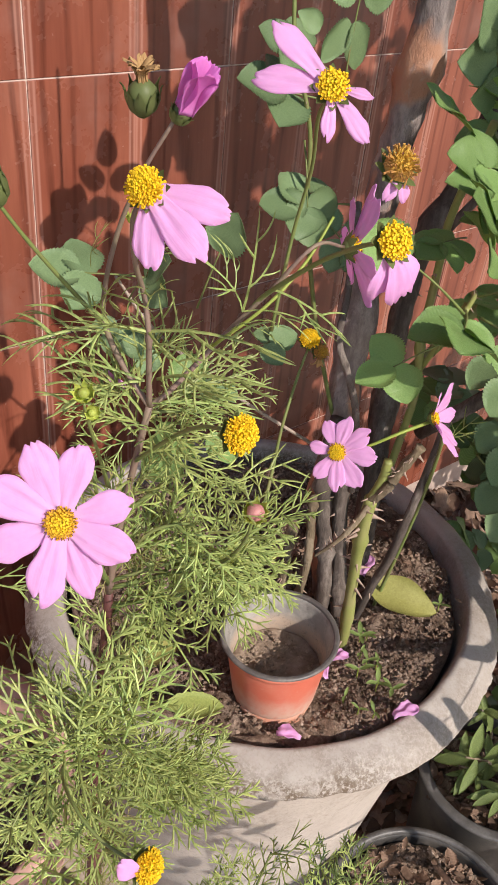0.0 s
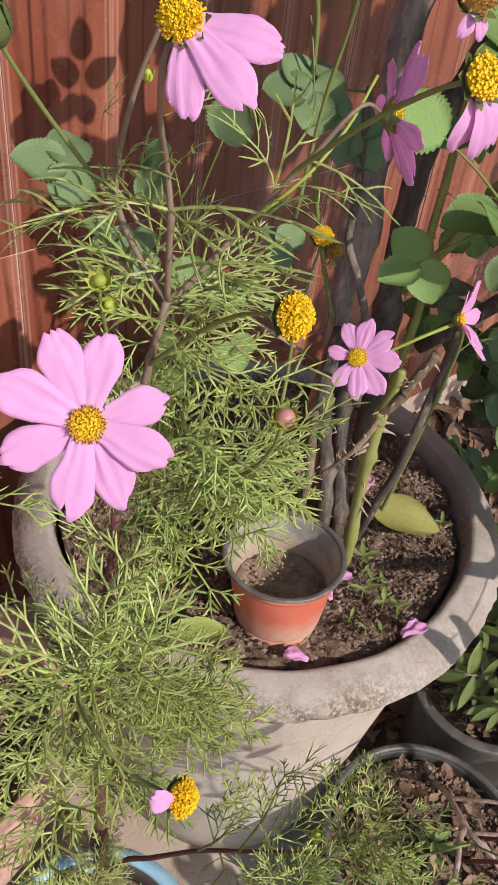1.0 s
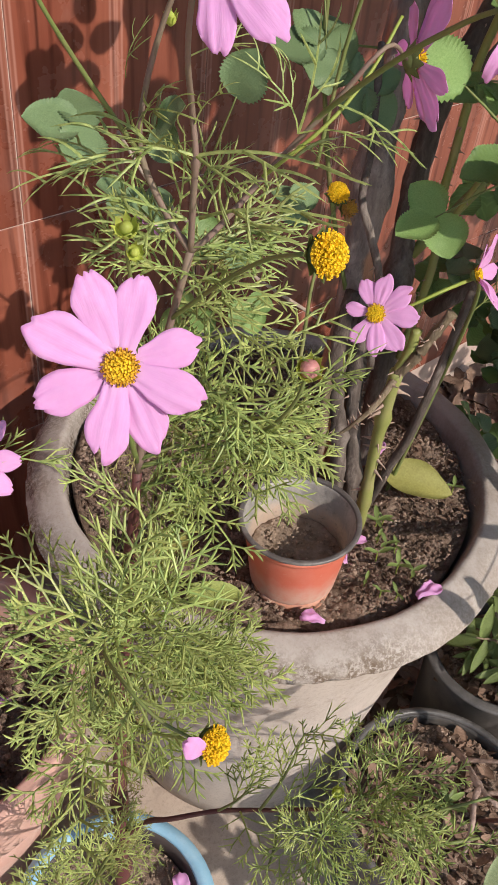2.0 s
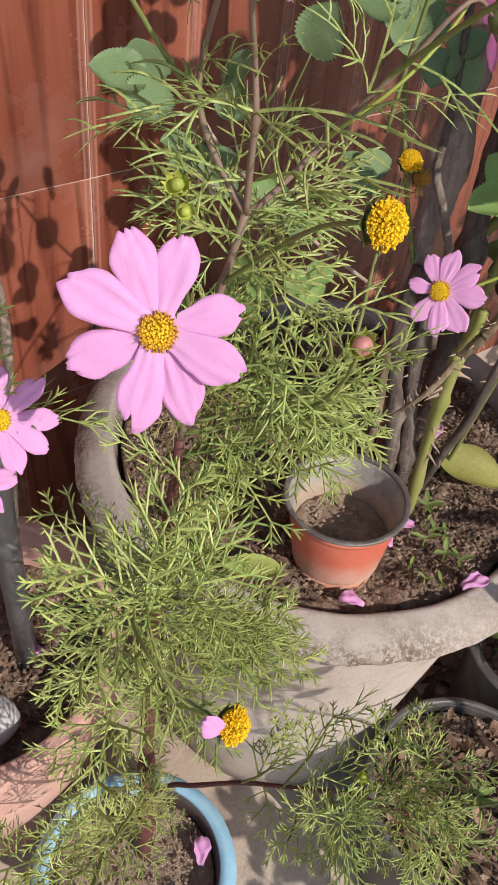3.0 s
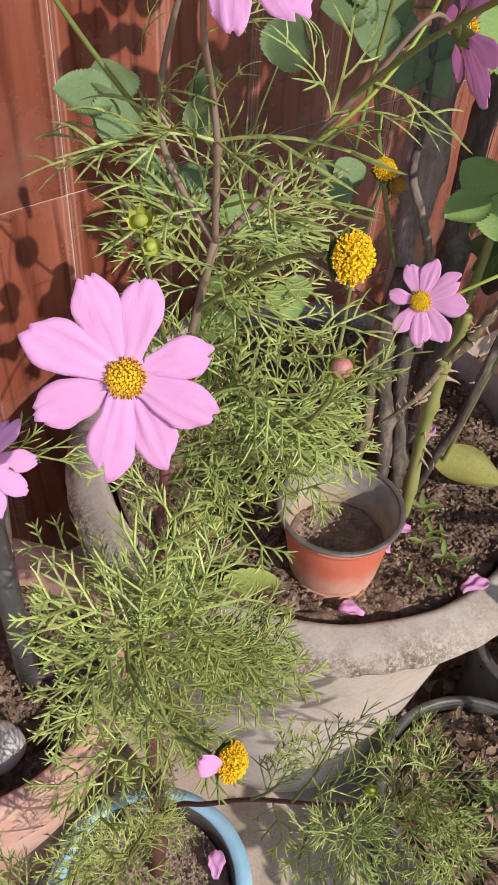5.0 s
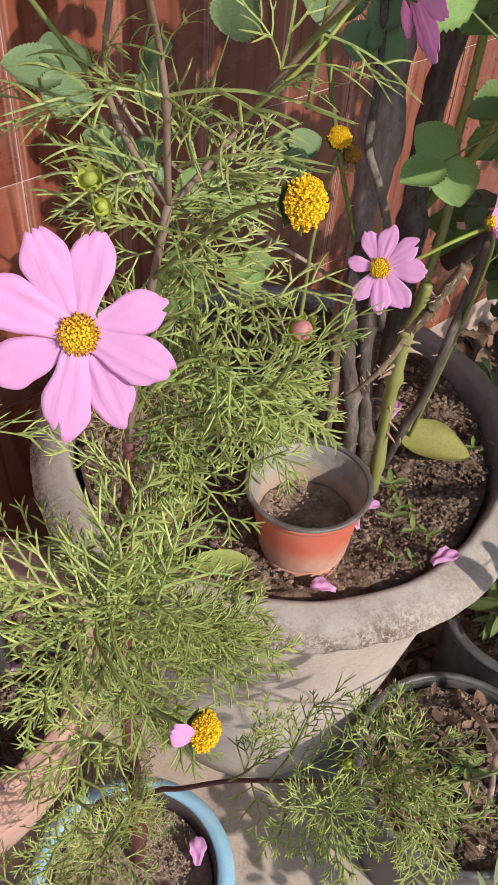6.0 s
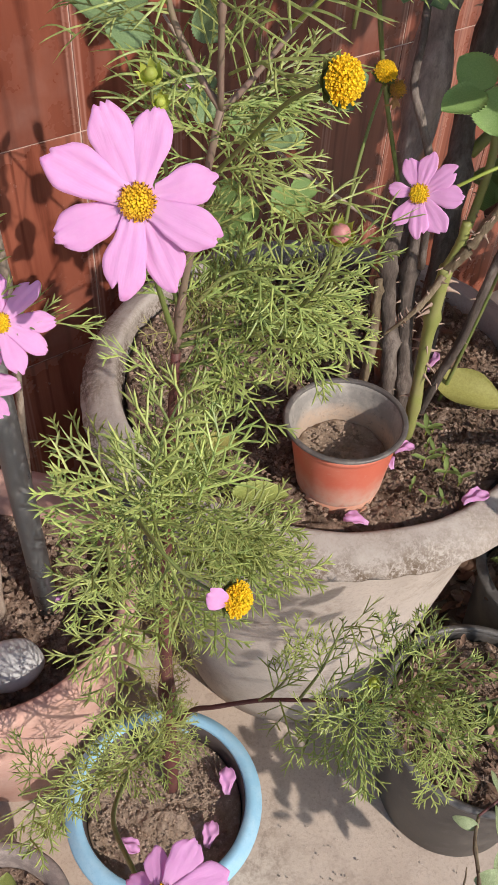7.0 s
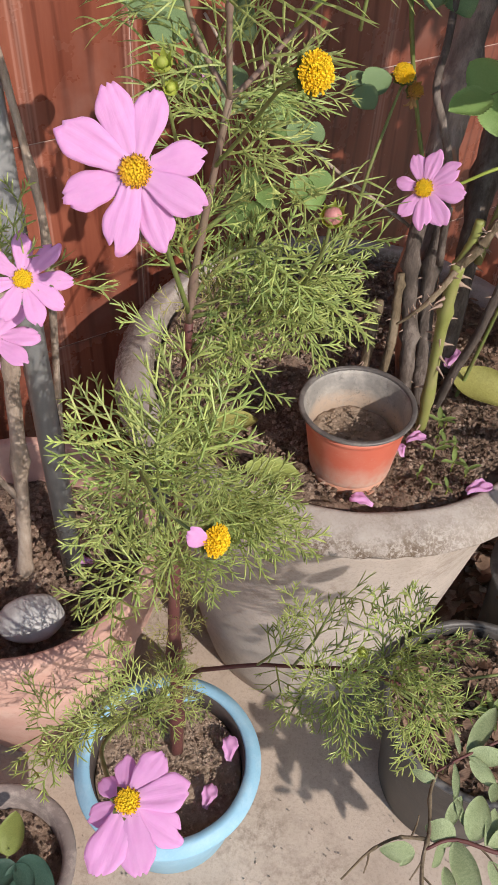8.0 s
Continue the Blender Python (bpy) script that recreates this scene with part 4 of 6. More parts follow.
# leafy side branches: start on the stem, end, leaves, leaf sizes
BRANCHES = [
    ((-0.066, 0.445, 0.955), (-0.035, 0.452, 0.995), (0.000, 0.455, 1.005), 2, (0.070, 0.105)),
    ((-0.068, 0.446, 0.935), (-0.010, 0.452, 0.955), (0.020, 0.450, 0.965), 6, (0.065, 0.105)),
    ((-0.070, 0.447, 0.915), (-0.020, 0.445, 0.930), (0.000, 0.450, 0.940), 8, (0.065, 0.105)),
    ((-0.072, 0.448, 0.895), (-0.035, 0.470, 0.925), (-0.005, 0.485, 0.940), 5, (0.062, 0.100)),
    ((-0.075, 0.446, 0.840), (-0.030, 0.440, 0.870), (-0.015, 0.435, 0.885), 7, (0.062, 0.096)),
    ((-0.080, 0.437, 0.720), (-0.080, 0.385, 0.800), (-0.078, 0.345, 0.870), 10, (0.075, 0.115)),
    ((-0.081, 0.436, 0.700), (-0.092, 0.380, 0.770), (-0.098, 0.345, 0.830), 7, (0.070, 0.110)),
    ((-0.080, 0.438, 0.740), (-0.055, 0.390, 0.810), (-0.045, 0.365, 0.850), 9, (0.068, 0.100)),
    ((-0.079, 0.440, 0.760), (-0.102, 0.430, 0.810), (-0.118, 0.425, 0.845), 3, (0.060, 0.096)),
    ((-0.079, 0.440, 0.770), (-0.055, 0.405, 0.830), (-0.035, 0.395, 0.870), 7, (0.060, 0.085)),
    ((-0.083, 0.432, 0.620), (-0.095, 0.360, 0.700), (-0.098, 0.315, 0.770), 8, (0.065, 0.105)),
    ((-0.083, 0.432, 0.640), (-0.065, 0.360, 0.720), (-0.048, 0.315, 0.790), 9, (0.055, 0.090)),
    ((-0.086, 0.426, 0.330), (-0.100, 0.345, 0.450), (-0.100, 0.295, 0.540), 5, (0.057, 0.090)),
    ((-0.087, 0.424, 0.300), (-0.120, 0.300, 0.480), (-0.120, 0.240, 0.620), 2, (0.057, 0.095)),
    ((-0.064, 0.444, 0.970), (-0.075, 0.450, 1.020), (-0.080, 0.445, 1.070), 2, (0.052, 0.081)),
    ((-0.056, 0.440, 1.020), (-0.025, 0.445, 1.050), (-0.005, 0.440, 1.065), 2, (0.052, 0.081)),
    ((-0.087, 0.424, 0.290), (-0.120, 0.330, 0.440), (-0.150, 0.260, 0.560), 6, (0.065, 0.100)),
    ((-0.087, 0.424, 0.260), (-0.170, 0.330, 0.400), (-0.215, 0.270, 0.500), 9, (0.065, 0.095)),
]
for i, (a, b, c, n, size) in enumerate(BRANCHES):
    spray(cosmos, stem(cosmos, [a, b, c], 0.0022, 0.0010, STEM_GREEN, "branch"), n, (0.92 * size[0], 0.92 * size[1]), 100 + i)
for k, (a, b, c) in enumerate((((-0.082, 0.434, 0.640), (-0.045, 0.415, 0.700), (-0.018, 0.410, 0.720)), ((-0.083, 0.432, 0.660), (-0.055, 0.420, 0.720), (-0.030, 0.420, 0.735)))):
    spray(cosmos, stem(cosmos, [a, b, c], 0.0020, 0.0010, STEM_GREEN, "branch"), 10, (0.068, 0.092), 180 + k, 0.0, 0.5, 0.2, lean=(0.8, 0.0, 0.0))
spray(cosmos, main[:int(len(main) * 0.45)], 30, (0.026, 0.045), 131, 0.0, 1.0, 0.22, FRONDS_OLD)
spray(cosmos, main[int(len(main) * 0.4):], 14, (0.03, 0.05), 133, 0.0, 1.0, 0.0, FRONDS_OLD)
spray(cosmos, main[:int(len(main) * 0.3)], 9, (0.04, 0.06), 135, 0.1, 1.0, 0.3)
spray(cosmos, main[int(len(main) * 0.5):], 7, (0.05, 0.075), 132, 0.3, 1.0, 0.2)
spray(cosmos, main[int(len(main) * 0.78):], 7, (0.055, 0.08), 134, 0.2, 1.0, 0.0, FRONDS_SPARSE)
for at, f, size, kind in [
    ((-0.037, 0.410, 1.190), (-1.0, -0.15, 0.05), 0.062, 1), ((-0.037, 0.410, 1.190), (1.0, -0.25, 0.12), 0.070, 1),
    ((-0.037, 0.410, 1.190), (0.5, -0.9, -0.1), 0.050, 1), ((-0.037, 0.412, 1.186), (-0.5, -0.8, 0.3), 0.050, 1),
    ((-0.040, 0.420, 1.150), (-1.0, 0.1, 0.1), 0.075, 0), ((-0.040, 0.420, 1.150), (-0.9, -0.3, -0.15), 0.070, 0),
    ((-0.037, 0.425, 1.130), (1.0, 0.2, -0.05), 0.075, 0), ((-0.037, 0.425, 1.130), (0.8, -0.5, 0.1), 0.060, 0),
    ((0.017, 0.436, 1.195), (0.05, 0.0, 1.0), 0.050, 1), ((0.017, 0.436, 1.195), (-0.45, -0.1, 0.75), 0.045, 1),
    ((0.017, 0.436, 1.195), (1.0, -0.4, 0.1), 0.050, 1), ((0.033, 0.433, 1.213), (0.9, -0.3, -0.3), 0.045, 1),
    ((-0.064, 0.431, 1.175), (-1.0, -0.1, -0.1), 0.060, 1), ((-0.073, 0.429, 1.219), (0.3, -0.2, 1.0), 0.028, 1),
    ((-0.043, 0.389, 1.243), (0.9, 0.2, 0.2), 0.030, 1), ((-0.066, 0.431, 1.180), (0.2, -0.5, 0.9), 0.040, 1),
    ((0.035, 0.400, 1.045), (0.8, 0.1, 0.5), 0.050, 1), ((0.01, 0.44, 1.05), (0.9, 0.15, 0.3), 0.075, 0),
]:
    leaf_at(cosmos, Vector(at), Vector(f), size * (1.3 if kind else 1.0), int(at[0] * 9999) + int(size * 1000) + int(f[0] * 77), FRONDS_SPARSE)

for k in range(7):
    a, z = k * 2.4, 1.085 + 0.085 * (k / 7)
    at = Vector((-0.045 + 0.2 * (z - 1.085), 0.430, z))
    leaf_at(cosmos, at, Vector((math.cos(a), 0.55 * math.sin(a) - 0.15, 0.25 + 0.15 * math.sin(k * 1.7))), 0.075 + 0.018 * math.sin(k * 2.9), 700 + k, FRONDS_SPARSE)
for line, seed in ((right, 720), (left, 730), (top, 740)):
    spray(cosmos, line[:int(len(line) * 0.55)], 3, (0.045, 0.07), seed, 0.25, 1.0, 0.1, FRONDS_SPARSE)

# the fine leaves to the side of the fork
for k, (at, tip) in enumerate([((-0.036, 0.428, 1.118), (0.022, 0.450, 1.132)), ((-0.038, 0.430, 1.105), (0.028, 0.440, 1.100)), ((-0.042, 0.432, 1.090), (0.018, 0.425, 1.075)), ((-0.030, 0.430, 1.125), (0.024, 0.465, 1.150)),
                               ((-0.010, 0.433, 1.122), (0.040, 0.460, 1.120)), ((-0.044, 0.430, 1.110), (-0.098, 0.440, 1.120)), ((-0.046, 0.432, 1.095), (-0.092, 0.420, 1.080))]):
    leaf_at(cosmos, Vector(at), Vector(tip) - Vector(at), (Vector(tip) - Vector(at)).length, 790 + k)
stem(cosmos, [(-0.036, 0.427, 1.122), (-0.015, 0.432, 1.122), (0.006, 0.438, 1.126)], 0.0013, 0.0009, STEM_GREEN, "branch")

# the outermost feathery leaves, placed to fit the camera's view beside the small pot
stem(cosmos, [(-0.066, 0.445, 0.945), (-0.030, 0.450, 0.960), (0.012, 0.456, 0.972)], 0.0018, 0.0010, STEM_GREEN, "branch")
for k, (at, tip) in enumerate([((0.016, 0.450, 0.975), (0.080, 0.455, 1.026)), ((0.012, 0.456, 0.972), (0.082, 0.460, 0.966)), ((0.010, 0.456, 0.968), (0.086, 0.462, 0.948)), ((0.000, 0.455, 0.968), (0.066, 0.440, 0.940)),
                               ((0.008, 0.456, 0.970), (0.072, 0.470, 0.985)), ((-0.004, 0.455, 0.966), (0.062, 0.450, 0.955)), ((-0.010, 0.453, 0.964), (0.050, 0.430, 0.932)), ((0.004, 0.450, 0.955), (0.058, 0.455, 0.930))]):
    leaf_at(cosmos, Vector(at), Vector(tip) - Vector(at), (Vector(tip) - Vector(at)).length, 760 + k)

VIEW = Vector((0.0, -0.06, 1.37))
BIG = Vector((-0.067, 0.293, 1.143))
flower(cosmos, BIG, VIEW - BIG + Vector((-0.02, 0, -0.02)), [(108, 0.047, 0), (76, 0.044, 2), (15, 0.040, 4), (-26, 0.043, 0), (-66, 0.045, 4), (-105, 0.046, 0), (-157, 0.044, 3), (151, 0.047, 0)],
       0.0080, DISC, 4, "large open pink flower with eight petals", wide=0.96)
UP = Vector((-0.035, 0.365, 1.290))
flower(cosmos, UP, Vector((-0.25, -0.75, 0.55)), [(-16, 0.045, 4), (-52, 0.047, 8), (-90, 0.040, 8)], 0.0082, POMPOM, 0, "pink flower with three drooping petals left", False, wide=0.84, seed=1)
TOP = Vector((0.049, 0.408, 1.333))
flower(cosmos, TOP, Vector((0.05, -0.75, 0.5)), [(135, 0.044, 0), (172, 0.042, 5), (-10, 0.022, 0), (-95, 0.027, 10), (-50, 0.034, 12)], 0.0080, DISC_BRIGHT, 0, "ragged pink flower with five uneven petals", False, wide=0.68, seed=2)
RHEAD = Vector((0.077, 0.330, 1.289))
spent_head(cosmos, RHEAD, Vector((0.35, -0.75, 0.45)), 0.0082, [(-42, 0.034, 22), (-66, 0.034, 24), (-92, 0.030, 30)], "yellow flower head with three crumpled petals", DISC_BRIGHT, 3)
SIDE = Vector((0.084, 0.485, 1.222))
flower(cosmos, SIDE, Vector((0.90, 0.27, 0.05)), [(95, 0.045, -12), (60, 0.042, 0), (125, 0.040, -6), (-70, 0.040, 0), (-100, 0.044, -10), (-130, 0.038, 0), (20, 0.036, 0), (180, 0.036, 0)], 0.0080, DISC_BRIGHT, 14, "pink flower seen from its side", wide=0.85, seed=4)
spent_head(cosmos, (0.083, 0.382, 1.306), Vector((0.2, -0.6, 0.7)), 0.0085, [(60, 0.016, 10), (-100, 0.018, 30), (-60, 0.018, 30)], "withered brown flower head", POMPOM_DRY, 5)
spent_head(cosmos, (0.017, 0.311, 1.193), Vector((0.45, -0.55, 0.35)), 0.0084, (), "round yellow head without petals", POMPOM, 1)
spent_head(cosmos, (0.084, 0.634, 1.072), Vector((0.1, -0.5, 0.8)), 0.0080, (), "small yellow head without petals", POMPOM, 2)
tuft = spent_head(cosmos, (0.096, 0.640, 1.058), Vector((0.4, -0.6, 0.3)), 0.0070, (), "withered brown head", POMPOM_DRY, 3)
for k in range(3):
    place("dry_petal", PETAL_DRY, tuft, frame_of((0.096, 0.636, 1.054), (0.4 - 0.4 * k, 0.3 * k - 0.3, -0.8), (0.6 * k - 0.5, -1, 0.3), 0.010 + 0.002 * k))
lone = spent_head(cosmos, (-0.015, 0.237, 0.919), Vector((0.65, -0.35, 0.35)), 0.0094, (), "yellow head with one petal left", POMPOM, 4)
place("petal", PETALS_CURLED[0], lone, frame_of((-0.017, 0.232, 0.922), (-0.75, -0.25, 0.65), (0.1, -0.9, 0.5), 0.019) @ Matrix.Diagonal((1.9, 1, 1, 1)))
place("petal", PETALS_CURLED[1], lone, frame_of((-0.017, 0.236, 0.918), (-0.95, -0.15, 0.25), (0.1, -0.9, 0.5), 0.015) @ Matrix.Diagonal((1.9, 1, 1, 1)))
bud(cosmos, (0.037, 0.396, 1.070), Vector((0.1, -0.6, 0.8)), 0.0062, BUD_PINK, "round pink bud in a green calyx", 1.0, 1.16)
stem(cosmos, [(-0.066, 0.441, 1.045), (-0.067, 0.410, 1.095), (-0.070, 0.385, 1.145), (-0.070, 0.380, 1.156)], 0.0014, 0.0009)
bud(cosmos, (-0.070, 0.379, 1.164), Vector((-0.1, -0.5, 0.8)), 0.0044, BUD_GREEN, "bright green bud", 1.0, 1.25)
bud(cosmos, (-0.066, 0.382, 1.149), Vector((0.3, -0.6, 0.4)), 0.0031, BUD_GREEN, "small green bud", 1.0, 1.3)
bud(cosmos, (-0.052, 0.448, 1.243), Vector((0.0, -0.3, 0.9)), 0.0026, BUD_GREEN, "tiny green bud", 1.4)
stem(cosmos, [(-0.043, 0.430, 1.120), (-0.052, 0.440, 1.128), (-0.060, 0.448, 1.131)], 0.0010, 0.0007)
faded = bud(cosmos, (-0.062, 0.449, 1.132), Vector((-0.5, -0.5, 0.4)), 0.0030, BUD_PINK, "shrivelled pink bud")
for k in range(3):
    place("dry_petal", PETALS_CURLED[k], faded, frame_of((-0.062, 0.448, 1.133), (-0.6 + 0.5 * k, -0.3, 0.5 - 0.4 * k), (0.2, -0.9, 0.4), 0.011))
for spot, lean, r in (((-0.043, 0.415, 1.318), (0.0, -0.25, 1.0), 0.0078), ((-0.112, 0.377, 1.279), (-0.35, -0.45, 0.85), 0.0088)):
    dead = bud(cosmos, spot, Vector(lean), r, CALYX, "green seed head with dry petals", 1.1, 1.0)
    for k in range(11):
        a, tilt, ln = 33 * k + 9 * math.sin(k * 4), 78 + 12 * math.sin(k * 2.3), 0.0145 + 0.004 * math.sin(k * 3.1)
        place("dry_petal", PETAL_DRY, dead, facing(Vector(spot) + Vector(lean).normalized() * 0.005, lean, 1) @ Matrix.Rotation(radians(a), 4, "Z") @ Matrix.Translation((0, 0.0030, 0)) @ Matrix.Rotation(radians(tilt), 4, "X") @ Matrix.Diagonal((0.013, ln, 0.024, 1)))
half = bud(cosmos, (-0.023, 0.402, 1.315), Vector((0.45, -0.35, 0.75)), 0.0048, CALYX, "half-closed pink flower")
for k, a in enumerate((20, 110, 200, 290)):
    place("petal", PETALS_YOUNG[k % 2], half, facing((-0.0215, 0.401, 1.317), (0.40, -0.30, 0.85), 1) @ Matrix.Rotation(radians(a), 4, "Z") @ Matrix.Translation((0, 0.0035, 0)) @ Matrix.Rotation(radians(86), 4, "X") @ Matrix.Diagonal((0.024, 0.027, 0.028, 1)))

# the low leafy branch in front of the planter, and the flower over the blue pot
low = stem(cosmos, [(-0.085, 0.424, 0.330), (-0.055, 0.405, 0.42), (-0.029, 0.388, 0.467), (0.020, 0.382, 0.500), (0.070, 0.365, 0.540), (0.120, 0.345, 0.585), (0.165, 0.322, 0.610)], 0.0034, 0.0016, STEM_RED, "branch")
spray(cosmos, low[int(len(low) * 0.5):], 7, (0.05, 0.08), 141, 0.3, 1.0, 0.0)
for i, (a, b, c, n) in enumerate([
    ((0.060, 0.368, 0.533), (0.080, 0.380, 0.580), (0.094, 0.394, 0.640), 14), ((0.020, 0.382, 0.500), (0.035, 0.372, 0.545), (0.045, 0.366, 0.585), 12),
    ((0.100, 0.352, 0.567), (0.105, 0.325, 0.585), (0.108, 0.308, 0.600), 18), ((0.125, 0.343, 0.587), (0.160, 0.350, 0.620), (0.180, 0.352, 0.645), 16),
    ((0.140, 0.335, 0.597), (0.175, 0.315, 0.605), (0.200, 0.300, 0.595), 18), ((0.080, 0.362, 0.545), (0.070, 0.325, 0.555), (0.060, 0.300, 0.555), 14)]):
    spray(cosmos, stem(cosmos, [a, b, c], 0.0018, 0.0009, STEM_GREEN, "branch"), round(n * (0.2, 0.12, 0.6, 0.45, 0.55, 0.0)[i]), (0.052, 0.075), 150 + i)
stem(cosmos, [(0.150, 0.330, 0.602), (0.190, 0.325, 0.615), (0.260, 0.332, 0.640)], 0.0020, 0.0014)
stem(cosmos, [(0.150, 0.328, 0.600), (0.200, 0.310, 0.590), (0.262, 0.318, 0.585)], 0.0022, 0.0015)
# stalks run on out of view to a flower added to shade the paving
stem(cosmos, [(0.262, 0.318, 0.585), (0.40, 0.20, 0.575), (0.50, 0.11, 0.52), (0.534, 0.073, 0.448)], 0.0010, 0.0008)
stem(cosmos, [(0.260, 0.332, 0.640), (0.40, 0.25, 0.66), (0.52, 0.14, 0.62)], 0.0009, 0.0007)
flower(cosmos, (0.542, 0.065, 0.445), Vector((0.5, -0.5, 0.7)), [(k * 45 + 10, 0.050, 0) for k in range(8)], 0.0080, DISC_BRIGHT, 4, "unseen pink flower on a long stalk, added to shade the paving", wide=0.9, seed=9)
for k, (at, f) in enumerate([((0.50, 0.11, 0.52), (0.5, 0.2, -0.3)), ((0.52, 0.09, 0.49), (-0.4, -0.6, 0.2)), ((0.40, 0.20, 0.575), (0.2, -0.6, 0.3)), ((0.52, 0.14, 0.62), (0.6, 0.1, 0.2)), ((0.47, 0.14, 0.55), (0.1, 0.3, 0.7))]):
    leaf_at(cosmos, Vector(at), Vector(f), 0.075, 610 + k)
bud(cosmos, (0.125, 0.350, 0.612), Vector((0, -0.4, 0.9)), 0.0048, BUD_GREEN, "yellow-green bud")
LOW = Vector((-0.046, 0.100, 0.821))
stem(cosmos, [(-0.110, 0.300, 0.50), (-0.100, 0.20, 0.66), (-0.070, 0.13, 0.78), LOW - Vector((0.008, -0.004, 0.012))], 0.0022, 0.0014)
flower(cosmos, LOW, Vector((0.10, -0.18, 0.75)), [(62, 0.039, 0), (18, 0.043, 0), (-26, 0.045, 0), (-68, 0.047, 6), (-104, 0.049, 6), (-150, 0.030, 22), (150, 0.027, 28), (105, 0.031, 14)], 0.0078, DISC_BRIGHT, 2, "large pink flower leaning over the blue pot", wide=1.12, seed=6)

# ---- the cosmos beside the rose, in the planter ----
side = thing("cosmos_plant", (0.232, 0.735, 0.62), "slender pink cosmos growing from the concrete planter beside the rose", "flowering plant")
stem(side, [(0.232, 0.735, 0.61), (0.246, 0.705, 0.82), (0.232, 0.645, 0.96), (0.203, 0.583, 1.030), (0.186, 0.560, 1.046)], 0.0026, 0.0014)
stem(side, [(0.190, 0.563, 1.043), (0.161, 0.548, 1.038), (0.136, 0.545, 1.024), (0.113, 0.543, 1.015)], 0.0016, 0.0012, STEM_LIME)
MID = Vector((0.109, 0.532, 1.025))
flower(side, MID, VIEW - MID + Vector((-0.12, 0, 0.05)), [(109, 0.030, 0), (74, 0.033, 0), (31, 0.035, 0), (-7, 0.036, 0), (-59, 0.037, 0), (-91, 0.035, 2), (-131, 0.031, 0), (168, 0.026, 2)], 0.0072, DISC_BRIGHT, 4, "pink flower with eight petals and a yellow heart", wide=1.04, seed=3)
RS = Vector((0.190, 0.560, 1.048))
flower(side, RS, Vector((0.80, -0.30, 0.45)), [(95, 0.036, -15), (60, 0.034, 0), (20, 0.034, 0), (-30, 0.038, 0), (-70, 0.042, 0), (-110, 0.036, 0), (140, 0.030, -10)], 0.0063, DISC_BRIGHT, 22, "pink flower turned away to the side", wide=0.82, seed=5)
for i, (at, f) in enumerate([((0.232, 0.645, 0.96), (0.6, 0.2, 0.5)), ((0.246, 0.705, 0.82), (0.7, 0.1, 0.4))]):
    leaf_at(side, Vector(at), Vector(f), 0.05, 400 + i, FRONDS_SPARSE)

# ---- the cosmos in the terracotta planter ----
third = thing("cosmos_plant", (-0.415, 0.490, 0.315), "pink cosmos with two small flowers growing from the terracotta planter", "flowering plant")
line = stem(third, [(-0.415, 0.490, 0.300), (-0.395, 0.46, 0.55), (-0.325, 0.42, 0.80), (-0.220, 0.375, 0.97), (-0.166, 0.352, 1.020)], 0.0030, 0.0012)
spray(third, line[int(len(line) * 0.55):], 9, (0.05, 0.075), 160, 0.3, 1.0, 0.0)
stem(third, [(-0.285, 0.403, 0.88), (-0.235, 0.365, 0.945), (-0.195, 0.345, 0.973)], 0.0018, 0.0012)
LF = Vector((-0.161, 0.347, 1.028))
flower(third, LF, VIEW - LF + Vector((0.05, 0, 0.1)), [(94, 0.034, 0), (48, 0.036, -10), (4, 0.036, 0), (-28, 0.035, 0), (-66, 0.035, 0), (-112, 0.033, 0), (-160, 0.034, 0), (150, 0.035, 0)], 0.0063, DISC_BRIGHT, 4, "small pink flower", wide=0.86, seed=7)
LF2 = Vector((-0.190, 0.340, 0.980))
flower(third, LF2, VIEW - LF2 + Vector((-0.1, 0, 0.2)), [(100, 0.034, 0), (50, 0.036, 0), (10, 0.038, 0), (-30, 0.036, 0), (-80, 0.033, 0), (-130, 0.034, 0), (-175, 0.034, 0), (140, 0.035, 0)], 0.0063, DISC_BRIGHT, 4, "small pink flower", wide=0.86, seed=8)


# ---- broad leaves ----
def blade_mesh(name, material, width, teeth=0, fold=0.16, tip=0.9, curl=0.12, seed=0, rows=14, cut=0.014):
    """A leaf blade one unit long along y, folded at its midrib, with a toothed or plain edge and its own thickness."""
    bm = bmesh.new()
    layers = []
    for under in (0, 1):
        g = {}
        for j in range(rows + 1):
            v = j / rows
            w = width * math.sin(math.pi * v ** tip) ** 0.66 if 0 < j < rows else 0.004
            for i, u in enumerate((-1, -0.55, 0, 0.55, 1)):
                e = 1 + (cut / width * (1 if j % 2 else -1) if teeth and abs(u) == 1 and 0 < j < rows else 0)
                z = fold * abs(u) * w - curl * v * v + 0.025 * math.sin(v * 9 + seed) * abs(u) + 0.02 * noise.noise(Vector((u * 2, v * 3, seed)))
                g[i, j] = bm.verts.new((u * w * e, v - (0.02 if teeth and abs(u) == 1 and j % 2 else 0), z - 0.012 * under))
        layers.append(g)
    for k, g in enumerate(layers):
        for j in range(rows):
            for i in range(4):
                q = (g[i, j], g[i + 1, j], g[i + 1, j + 1], g[i, j + 1])
                bm.faces.new(q if k == 0 else q[::-1])
    a, b = layers
    for i in (0, 4):
        for j in range(rows):
            q = (a[i, j], b[i, j], b[i, j + 1], a[i, j + 1])
            bm.faces.new(q if i == 0 else q[::-1])
    return mesh_of(name, bm, material)


